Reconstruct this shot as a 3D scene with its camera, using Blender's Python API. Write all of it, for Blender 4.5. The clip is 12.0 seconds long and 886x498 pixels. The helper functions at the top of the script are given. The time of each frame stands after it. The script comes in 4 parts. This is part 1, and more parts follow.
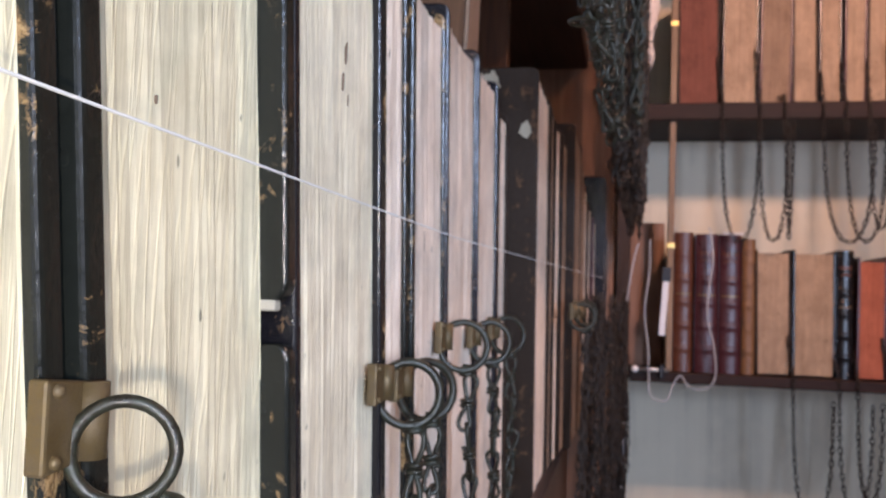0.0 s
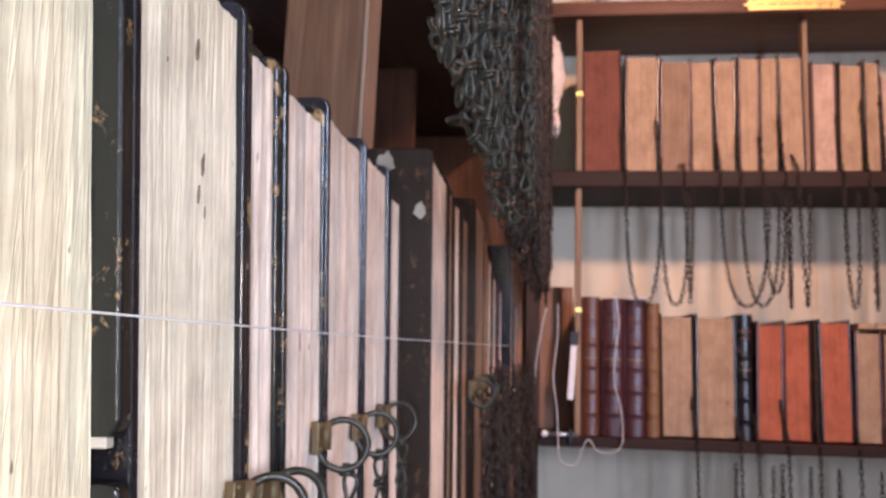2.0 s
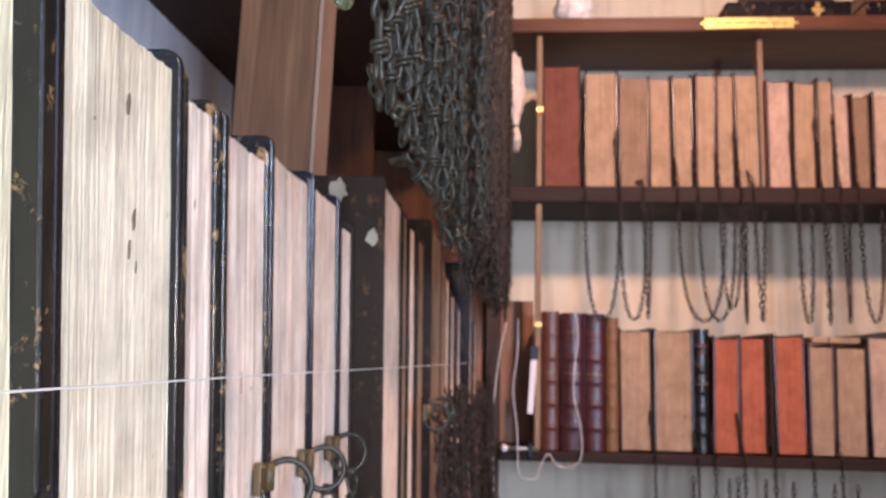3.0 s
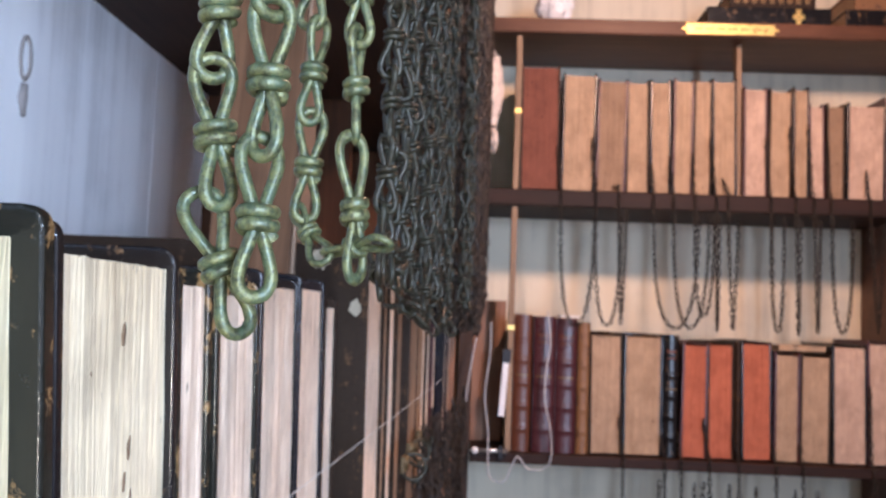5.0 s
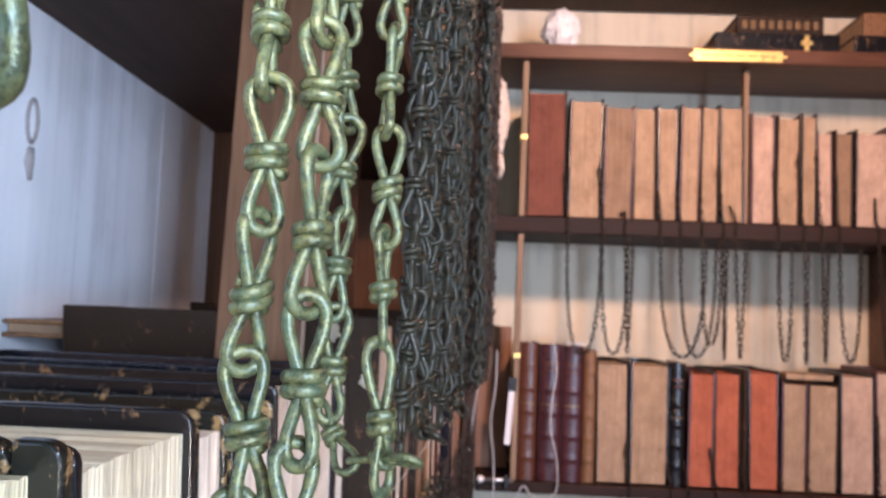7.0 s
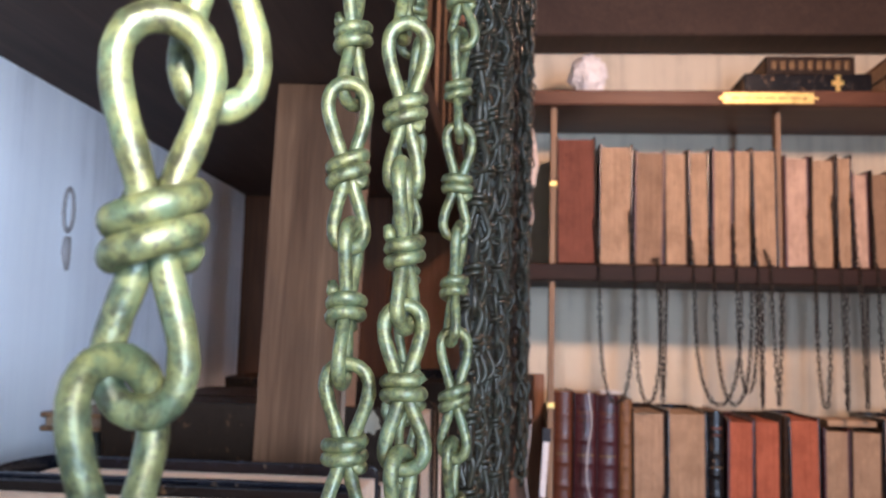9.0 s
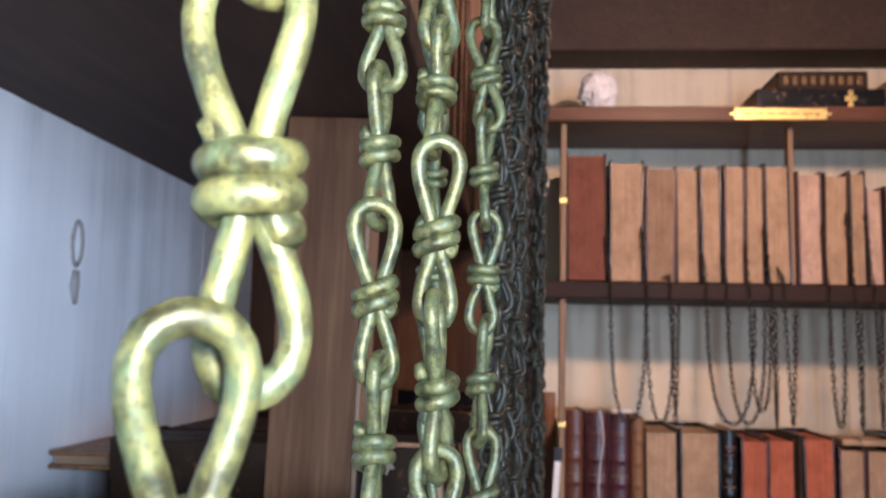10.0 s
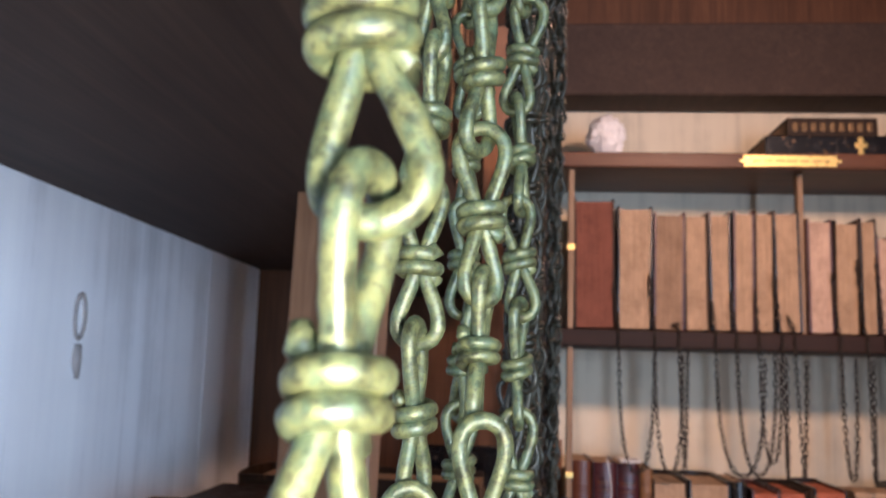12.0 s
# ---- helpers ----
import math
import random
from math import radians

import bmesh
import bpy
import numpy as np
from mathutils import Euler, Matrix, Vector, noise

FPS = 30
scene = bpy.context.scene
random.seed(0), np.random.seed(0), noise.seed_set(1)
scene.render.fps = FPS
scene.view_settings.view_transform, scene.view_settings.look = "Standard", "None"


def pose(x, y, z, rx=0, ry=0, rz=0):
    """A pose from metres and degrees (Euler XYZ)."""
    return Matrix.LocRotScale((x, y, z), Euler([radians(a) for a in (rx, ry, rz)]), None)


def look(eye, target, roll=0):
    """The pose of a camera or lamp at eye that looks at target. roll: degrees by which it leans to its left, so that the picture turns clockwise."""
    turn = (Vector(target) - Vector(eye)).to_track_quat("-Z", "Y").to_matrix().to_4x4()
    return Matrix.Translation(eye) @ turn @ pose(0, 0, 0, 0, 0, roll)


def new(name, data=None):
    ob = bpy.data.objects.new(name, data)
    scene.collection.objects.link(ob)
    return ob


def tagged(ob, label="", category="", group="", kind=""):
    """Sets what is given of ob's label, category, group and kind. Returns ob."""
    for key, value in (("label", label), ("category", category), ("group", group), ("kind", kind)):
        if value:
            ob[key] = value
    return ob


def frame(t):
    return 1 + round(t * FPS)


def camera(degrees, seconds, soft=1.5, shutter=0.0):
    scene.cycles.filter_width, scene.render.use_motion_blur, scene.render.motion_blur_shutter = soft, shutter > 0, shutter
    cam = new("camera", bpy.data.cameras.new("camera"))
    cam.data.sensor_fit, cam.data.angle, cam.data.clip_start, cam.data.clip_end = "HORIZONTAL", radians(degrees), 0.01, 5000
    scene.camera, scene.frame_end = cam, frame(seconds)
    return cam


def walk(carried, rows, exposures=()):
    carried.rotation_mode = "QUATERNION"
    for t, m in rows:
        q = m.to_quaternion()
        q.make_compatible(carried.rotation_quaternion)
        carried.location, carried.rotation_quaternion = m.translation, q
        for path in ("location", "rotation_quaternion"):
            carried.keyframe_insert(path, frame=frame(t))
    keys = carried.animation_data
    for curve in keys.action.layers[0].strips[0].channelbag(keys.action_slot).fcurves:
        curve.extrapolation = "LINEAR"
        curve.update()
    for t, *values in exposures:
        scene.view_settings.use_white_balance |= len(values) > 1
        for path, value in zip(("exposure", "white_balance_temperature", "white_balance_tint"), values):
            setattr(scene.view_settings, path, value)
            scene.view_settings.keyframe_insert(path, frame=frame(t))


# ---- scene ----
cam = camera(53.8, 12.0, 2.0)
cam.data.dof.use_dof = True
cam.data.dof.focus_distance = 0.17
cam.data.dof.aperture_fstop = 48.0

PATH = [
    (0, (0.186, 0.174, 1.396), (-0.224, 2.129, 1.507), 1.9),
    (0.5, (0.193, 0.17, 1.411), (-0.19, 2.126, 1.575), 2.4),
    (1, (0.199, 0.169, 1.42), (-0.143, 2.128, 1.626), 2.4),
    (1.5, (0.204, 0.174, 1.424), (-0.086, 2.14, 1.648), 2.2),
    (2, (0.209, 0.181, 1.422), (-0.023, 2.153, 1.662), 1.4),
    (2.5, (0.218, 0.182, 1.428), (0.03, 2.158, 1.674), 1.2),
    (3, (0.222, 0.179, 1.442), (0.067, 2.157, 1.698), 1.2),
    (3.2, (0.222, 0.174, 1.453), (0.075, 2.153, 1.702), 1.2),
    (5, (0.204, 0.175, 1.552), (0.123, 2.167, 1.708), 2.2),
    (5.5, (0.2, 0.176, 1.573), (0.129, 2.169, 1.724), 2.2),
    (6, (0.199, 0.178, 1.592), (0.126, 2.171, 1.738), 2.3),
    (6.5, (0.196, 0.177, 1.61), (0.118, 2.171, 1.75), 2.5),
    (7, (0.192, 0.179, 1.621), (0.107, 2.171, 1.773), 2.3),
    (7.2, (0.19, 0.18, 1.625), (0.098, 2.172, 1.783), 2.7),
    (8.8, (0.177, 0.188, 1.674), (0.046, 2.173, 1.883), 1.6),
    (9, (0.176, 0.186, 1.68), (0.034, 2.17, 1.887), 1.4),
    (9.5, (0.172, 0.186, 1.695), (0.019, 2.169, 1.908), 1.3),
    (10, (0.169, 0.196, 1.708), (0.01, 2.177, 1.929), 1.3),
    (10.5, (0.164, 0.206, 1.721), (0.008, 2.186, 1.953), 1.6),
    (11, (0.163, 0.204, 1.737), (0.0, 2.183, 1.979), 1.9),
    (11.5, (0.161, 0.204, 1.75), (-0.004, 2.181, 2.006), 2.2),
    (12, (0.159, 0.208, 1.76), (-0.008, 2.182, 2.036), 1.7),
]
walk(cam, [(t, look(eye, target, roll)) for t, eye, target, roll in PATH],
     ((0.0, -0.36, 6900, 29), (1.0, -0.18, 7100, 33), (1.5, -0.18, 7200, 34), (2.5, 0.03, 7200, 33), (5.0, 0.08, 6800, 25), (7.2, 0.17, 6900, 25), (9.0, -0.12, 6800, 23), (10.5, -0.32, 6900, 23), (12.0, -0.32, 6900, 23)))

# ---- light ----
world = bpy.data.worlds.new("sky")
scene.world = world
world.use_nodes = True
_bg = world.node_tree.nodes["Background"]
_sky = world.node_tree.nodes.new("ShaderNodeTexSky")
_sky.sky_type = "NISHITA"
_sky.sun_disc = False
_sky.sun_elevation = radians(40)
_sky.sun_rotation = radians(120)
world.node_tree.links.new(_sky.outputs[0], _bg.inputs[0])
_bg.inputs[1].default_value = 0.08


def area_lamp(name, at, target, w, h, power, colour, spread=180):
    data = bpy.data.lights.new(name, "AREA")
    data.shape, data.size, data.size_y = "RECTANGLE", w, h
    data.energy, data.color = power, colour
    data.spread = radians(spread)
    ob = new(name, data)
    ob.matrix_world = look(at, target)
    return ob


# daylight in the window openings, the shaded lamp in the aisle, and two stand-ins for a carried torch
area_lamp("window_light_near", (1.68, -0.6, 1.5), (0.0, -0.6, 1.5), 1.2, 1.1, 6, (0.50, 0.72, 1.0))
area_lamp("window_light_far", (1.68, -2.4, 1.75), (0.0, -2.4, 1.75), 1.4, 1.3, 430, (0.48, 0.72, 1.0))
area_lamp("aisle_lamp", (0.70, 1.09, 2.45), (0.66, 1.75, 1.75), 0.12, 0.12, 22, (1.0, 0.66, 0.47))
# fixed lamps added in place of one torch that moves with the viewer
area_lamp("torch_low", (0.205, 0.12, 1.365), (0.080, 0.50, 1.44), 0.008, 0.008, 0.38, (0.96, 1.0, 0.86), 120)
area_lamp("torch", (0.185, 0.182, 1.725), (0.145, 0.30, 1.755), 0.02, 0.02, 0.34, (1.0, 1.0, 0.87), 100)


# ---- materials ----
def shader(name, rough=0.6, metal=0.0, spec=0.4):
    m = bpy.data.materials.new(name)
    m.use_nodes = True
    nt = m.node_tree
    b = nt.nodes["Principled BSDF"]
    b.inputs["Roughness"].default_value = rough
    b.inputs["Metallic"].default_value = metal
    b.inputs["Specular IOR Level"].default_value = spec
    return m, nt, b


def ramp(nt, fac, stops):
    r = nt.nodes.new("ShaderNodeValToRGB")
    e = r.color_ramp.elements
    while len(e) < len(stops):
        e.new(0.5)
    for k, (p, c) in zip(e, stops):
        k.position, k.color = p, (*c, 1)
    nt.links.new(fac, r.inputs[0])
    return r.outputs[0]


def coords(nt, scale=(1, 1, 1), shift=True):
    """Object space, moved about from thing to thing."""
    tc = nt.nodes.new("ShaderNodeTexCoord")
    mp = nt.nodes.new("ShaderNodeMapping")
    mp.inputs["Scale"].default_value = scale
    nt.links.new(tc.outputs["Object"], mp.inputs[0])
    if shift:
        oi = nt.nodes.new("ShaderNodeObjectInfo")
        mu = nt.nodes.new("ShaderNodeMath")
        mu.operation = "MULTIPLY"
        mu.inputs[1].default_value = 37.0
        nt.links.new(oi.outputs["Random"], mu.inputs[0])
        nt.links.new(mu.outputs[0], mp.inputs["Location"])
    return mp.outputs[0]


def noise_tex(nt, vec, scale, detail=4.0, rough=0.6, distort=0.0):
    n = nt.nodes.new("ShaderNodeTexNoise")
    n.inputs["Scale"].default_value = scale
    n.inputs["Detail"].default_value = detail
    n.inputs["Roughness"].default_value = rough
    n.inputs["Distortion"].default_value = distort
    nt.links.new(vec, n.inputs["Vector"])
    return n.outputs["Fac"]


def mix(nt, fac, a, b, mode="MIX"):
    n = nt.nodes.new("ShaderNodeMix")
    n.data_type, n.blend_type = "RGBA", mode
    for sock, v in ((n.inputs["Factor"], fac), (n.inputs["A"], a), (n.inputs["B"], b)):
        if isinstance(v, (int, float)):
            sock.default_value = v
        elif isinstance(v, tuple):
            sock.default_value = (*v, 1)
        else:
            nt.links.new(v, sock)
    return n.outputs["Result"]


def bump(nt, b, height, dist, strength=1.0):
    n = nt.nodes.new("ShaderNodeBump")
    n.inputs["Strength"].default_value = strength
    n.inputs["Distance"].default_value = dist
    nt.links.new(height, n.inputs["Height"])
    nt.links.new(n.outputs[0], b.inputs["Normal"])


def paper_material(name, dark, light, tint=None, fine=900.0):
    """Page edges: fine lines that run up the block (local z), stacked along local y, with foxing and stains."""
    m, nt, b = shader(name, 0.85, 0, 0.2)
    fine_lines = noise_tex(nt, coords(nt, (1, fine, 3)), 1.0, 3, 0.7)
    wide_lines = noise_tex(nt, coords(nt, (1, fine * 0.28, 5.0)), 1.0, 3, 0.65, 0.15)
    lines = mix(nt, 0.55, fine_lines, wide_lines)
    col = ramp(nt, lines, ((0.28, tuple(a * 0.8 + c * 0.2 for a, c in zip(dark, light))), (0.40, tuple(a * 0.38 + c * 0.62 for a, c in zip(dark, light))), (0.52, tuple(a * 0.1 + c * 0.9 for a, c in zip(dark, light))), (0.68, tuple(min(1, c * 1.06) for c in light))))
    gather = noise_tex(nt, coords(nt, (1, fine * 0.14, 9.0)), 1.0, 2.0, 0.5, 0.25)
    ridge = ramp(nt, gather, ((0.0, (0, 0, 0)), (0.455, (0, 0, 0)), (0.485, (1, 1, 1)), (0.52, (0, 0, 0)), (0.60, (0, 0, 0)), (0.625, (0.8, 0.8, 0.8)), (0.65, (0, 0, 0))))
    col = mix(nt, mix(nt, 0.6, (0, 0, 0), ridge), col, tuple(min(1, c * f) for c, f in zip(light, (1.18, 1.17, 1.12))))
    blotch = noise_tex(nt, coords(nt), 22, 5, 0.65)
    col = mix(nt, ramp(nt, blotch, ((0.42, (0, 0, 0)), (0.72, (0.55, 0.55, 0.55)))), col, tuple(c * 0.72 for c in dark))
    spots = noise_tex(nt, coords(nt, (1, 1.6, 0.6)), 110, 2, 0.5)
    col = mix(nt, ramp(nt, spots, ((0.72, (0, 0, 0)), (0.76, (0.8, 0.8, 0.8)))), col, tuple(c * 0.3 for c in dark))
    if tint:
        col = mix(nt, 0.5, col, tint)
    nt.links.new(col, b.inputs["Base Color"])
    bump(nt, b, mix(nt, 0.5, lines, ridge), 0.0004, 0.8)
    return m


def leather_material(name, base, worn, rough=0.38, wear=0.60, spec=0.5):
    m, nt, b = shader(name, rough, 0, spec)
    v = coords(nt)
    big = noise_tex(nt, v, 70, 7, 0.75, 0.6)
    grain = noise_tex(nt, v, 420, 3, 0.6)
    streak = noise_tex(nt, coords(nt, (1, 1, 0.25)), 120, 4, 0.6)
    col = mix(nt, grain, tuple(c * 0.6 for c in base), tuple(c * 1.5 for c in base))
    mask = mix(nt, 0.4, big, streak)
    col = mix(nt, ramp(nt, mask, ((wear - 0.02, (0, 0, 0)), (wear + 0.03, (0.9, 0.9, 0.9)))), col, worn)
    nt.links.new(col, b.inputs["Base Color"])
    rr = ramp(nt, big, ((0.3, (rough * 0.7,) * 3), (0.75, (min(1, rough * 1.7),) * 3)))
    nt.links.new(rr, b.inputs["Roughness"])
    bump(nt, b, mix(nt, 0.5, grain, streak), 0.0007, 0.6)
    return m


def wood_material(name, dark, light, scale=1.0, axis="z", rough=0.5):
    m, nt, b = shader(name, rough, 0, 0.22)
    s = {"x": (1.2, 26, 26), "y": (26, 1.2, 26), "z": (26, 26, 1.2)}[axis]
    v = coords(nt, tuple(q * scale for q in s))
    grain = noise_tex(nt, v, 1.6, 5, 0.62, 1.2)
    pores = noise_tex(nt, coords(nt, tuple(q * scale * 9 for q in s)), 1.0, 2, 0.5)
    wide = noise_tex(nt, coords(nt), 5, 3, 0.6)
    col = ramp(nt, mix(nt, 0.3, grain, pores), ((0.3, dark), (0.55, tuple((a + c) / 2 for a, c in zip(dark, light))), (0.72, light)))
    col = mix(nt, ramp(nt, wide, ((0.4, (0, 0, 0)), (0.7, (0.5, 0.5, 0.5)))), col, dark)
    nt.links.new(col, b.inputs["Base Color"])
    bump(nt, b, mix(nt, 0.5, grain, pores), 0.0006, 0.5)
    return m


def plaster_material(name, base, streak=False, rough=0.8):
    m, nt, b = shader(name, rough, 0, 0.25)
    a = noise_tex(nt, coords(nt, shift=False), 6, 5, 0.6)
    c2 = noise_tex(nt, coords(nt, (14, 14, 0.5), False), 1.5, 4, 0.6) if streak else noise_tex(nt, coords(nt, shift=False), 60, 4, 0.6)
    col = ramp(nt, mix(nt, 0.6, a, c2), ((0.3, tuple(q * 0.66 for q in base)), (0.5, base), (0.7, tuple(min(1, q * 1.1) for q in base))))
    nt.links.new(col, b.inputs["Base Color"])
    bump(nt, b, c2, 0.0015, 0.5)
    return m


def metal_material(name, base, patina, rough=0.38, metal=0.8, mid=0.5):
    m, nt, b = shader(name, rough, metal, 0.5)
    v = coords(nt)
    a = noise_tex(nt, v, 170, 5, 0.65)
    f = noise_tex(nt, v, 900, 3, 0.6)
    fac = ramp(nt, mix(nt, 0.35, a, f), ((mid - 0.1, (0, 0, 0)), (mid + 0.1, (1, 1, 1))))
    col = mix(nt, fac, base, patina)
    nt.links.new(col, b.inputs["Base Color"])
    nt.links.new(ramp(nt, a, ((0.3, (rough * 0.7,) * 3), (0.7, (min(1, rough * 1.6),) * 3))), b.inputs["Roughness"])
    nt.links.new(ramp(nt, fac, ((0.0, (metal,) * 3), (1.0, (metal * 0.35,) * 3))), b.inputs["Metallic"])
    bump(nt, b, mix(nt, 0.5, a, f), 0.0005, 0.6)
    return m


def plain(name, colour, rough=0.5, metal=0.0):
    m, nt, b = shader(name, rough, metal)
    n = noise_tex(nt, coords(nt), 90, 4, 0.6)
    nt.links.new(mix(nt, n, tuple(c * 0.8 for c in colour), tuple(min(1, c * 1.15) for c in colour)), b.inputs["Base Color"])
    return m


PAPER = paper_material("cream_page_edges", (0.44, 0.365, 0.225), (0.75, 0.655, 0.440), None, 1100)
# warm and rosy pages: the aisle lamp's tint is put into the colour
PAPER_WARM_LIT = paper_material("lamp_tinted_cream_page_edges", (0.48, 0.395, 0.270), (0.80, 0.700, 0.505), None, 1200)
PAPER_ROSE_LIT = paper_material("lamp_tinted_rosy_page_edges", (0.52, 0.39, 0.29), (0.78, 0.63, 0.50), None, 1200)
PAPER_TAN = paper_material("tan_page_edges", (0.26, 0.160, 0.098), (0.45, 0.305, 0.200), None, 420)
PAPER_BROWN = paper_material("brown_page_edges", (0.20, 0.12, 0.075), (0.31, 0.20, 0.13), None, 420)
PAPER_PINK = paper_material("pinkish_page_edges", (0.36, 0.235, 0.175), (0.56, 0.39, 0.30), None, 420)
PAPER_RED = paper_material("red_stained_page_edges", (0.13, 0.045, 0.030), (0.205, 0.074, 0.050), None, 500)
PAPER_ORANGE = paper_material("orange_red_page_edges", (0.30, 0.075, 0.042), (0.47, 0.140, 0.080), None, 420)
PAPER_OCHRE = paper_material("ochre_page_edges", (0.28, 0.178, 0.115), (0.44, 0.300, 0.200), None, 420)
LEATHER_GREEN = leather_material("blackened_green_leather", (0.009, 0.010, 0.008), (0.30, 0.175, 0.075), 0.20, 0.568, 0.5)
LEATHER_BLACK = leather_material("black_leather", (0.008, 0.007, 0.008), (0.24, 0.13, 0.06), 0.20, 0.592, 0.5)
LEATHER_NAVY = leather_material("navy_black_leather", (0.008, 0.009, 0.014), (0.16, 0.10, 0.06), 0.20, 0.62, 0.55)
LEATHER_BROWN = leather_material("dark_brown_calf_leather", (0.024, 0.012, 0.006), (0.13, 0.062, 0.028), 0.50, 0.58, 0.25)
LEATHER_TAN = leather_material("tan_calf_leather", (0.20, 0.09, 0.035), (0.09, 0.04, 0.02), 0.45, 0.55)
LEATHER_MAROON = leather_material("maroon_leather", (0.058, 0.014, 0.017), (0.11, 0.035, 0.02), 0.28, 0.66)
LEATHER_RUST = leather_material("rust_brown_leather", (0.095, 0.028, 0.013), (0.06, 0.022, 0.012), 0.3, 0.62)
GILT = metal_material("gilt_tooling", (0.30, 0.19, 0.09), (0.12, 0.07, 0.04), 0.45, 0.8)
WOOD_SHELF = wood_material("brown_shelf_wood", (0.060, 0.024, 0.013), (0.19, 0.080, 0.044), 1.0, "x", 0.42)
# darker copy of the shelf wood: the lower shelves' shade is in its colour
WOOD_SHELF_SHADED = wood_material("shaded_shelf_wood", (0.015, 0.006, 0.004), (0.046, 0.018, 0.011), 1.0, "x", 0.6)
WOOD_DARK = wood_material("dark_stained_wood", (0.042, 0.026, 0.021), (0.090, 0.055, 0.041), 1.0, "y", 0.7)
WOOD_PANEL = wood_material("brown_panel_wood", (0.06, 0.025, 0.013), (0.18, 0.075, 0.038), 1.0, "z", 0.5)
# panel wood lightened so that its colour carries the aisle lamp's light
WOOD_PANEL_LIT = wood_material("lit_brown_panel_wood", (0.18, 0.083, 0.048), (0.42, 0.215, 0.130), 1.0, "z", 0.5)
WOOD_POST = wood_material("light_oak_wood", (0.115, 0.052, 0.027), (0.33, 0.170, 0.092), 1.2, "z", 0.55)
# paler oak for the post's lit edge, its brightness put into the colour
WOOD_EDGE_LIT = wood_material("lit_post_edge_wood", (0.30, 0.19, 0.125), (0.56, 0.38, 0.27), 1.2, "z", 0.45)
WOOD_EDGE = wood_material("pale_oak_edge_wood", (0.20, 0.12, 0.07), (0.38, 0.25, 0.16), 1.2, "z", 0.5)
PLANK_WHITE = plaster_material("white_limewashed_boards", (0.86, 0.89, 0.93), True)
WALL_CREAM = plaster_material("cream_painted_wall", (0.72, 0.64, 0.50), True)
# walls and ceiling out of view, kept dark to cut bounced light
WALL_PLAIN = plaster_material("low_bounce_plaster", (0.27, 0.24, 0.21))
FLOORING = wood_material("oak_floor_wood", (0.06, 0.035, 0.02), (0.16, 0.10, 0.06), 0.5, "y", 0.5)


def patina_material(name):
    """Old wire: dark brown metal, green patina, and yellowish worn places."""
    m, nt, b = shader(name, 0.3, 0.5, 0.6)
    v = coords(nt)
    a = noise_tex(nt, v, 190, 6, 0.75, 0.5)
    c = noise_tex(nt, v, 420, 5, 0.7)
    f = noise_tex(nt, v, 1400, 3, 0.6)
    col = mix(nt, ramp(nt, a, ((0.40, (0, 0, 0)), (0.57, (1, 1, 1)))), (0.040, 0.043, 0.024), (0.078, 0.118, 0.067))
    col = mix(nt, ramp(nt, c, ((0.42, (0, 0, 0)), (0.62, (0.9, 0.9, 0.9)))), col, (0.185, 0.195, 0.080))
    col = mix(nt, ramp(nt, f, ((0.56, (0, 0, 0)), (0.66, (0.7, 0.7, 0.7)))), col, (0.035, 0.035, 0.022))
    nt.links.new(col, b.inputs["Base Color"])
    nt.links.new(ramp(nt, c, ((0.3, (0.27,) * 3), (0.7, (0.50,) * 3))), b.inputs["Roughness"])
    nt.links.new(ramp(nt, a, ((0.40, (0.5,) * 3), (0.58, (0.15,) * 3))), b.inputs["Metallic"])
    bump(nt, b, mix(nt, 0.5, c, f), 0.0004, 0.65)
    return m


BRONZE = patina_material("green_patinated_wire")
# darker wires; on the farther hanging chains their dimness is put into the colour
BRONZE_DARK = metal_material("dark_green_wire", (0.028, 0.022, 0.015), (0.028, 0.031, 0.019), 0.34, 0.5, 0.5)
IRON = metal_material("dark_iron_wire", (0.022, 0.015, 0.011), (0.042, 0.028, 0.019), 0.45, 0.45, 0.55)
BRASS = metal_material("dull_brass_plate", (0.13, 0.085, 0.035), (0.10, 0.065, 0.03), 0.5, 0.6, 0.5)
BRASS_BRIGHT = metal_material("polished_brass_plate", (0.85, 0.58, 0.20), (0.75, 0.50, 0.20), 0.30, 0.9, 0.6)
PLASTER_WHITE = plaster_material("white_plaster_carving", (0.78, 0.75, 0.74))
PLASTER_ROSE = plaster_material("pale_rosy_plaster", (0.70, 0.58, 0.50))
CABLE_WHITE = plain("white_plastic_flex", (0.50, 0.48, 0.48), 0.45)
PAPER_WHITE = plain("white_paper_slip", (0.80, 0.80, 0.82), 0.8)
STEEL = plain("bright_steel", (0.65, 0.65, 0.65), 0.3, 0.9)
BLACK = plain("black_plastic", (0.015, 0.015, 0.02), 0.5)
STRING = plain("pale_linen_thread", (0.72, 0.70, 0.66), 0.7)
FLAKE = plain("flaked_pale_leather", (0.42, 0.36, 0.27), 0.85)
INK = plain("dark_engraved_fill", (0.42, 0.27, 0.09), 0.5)


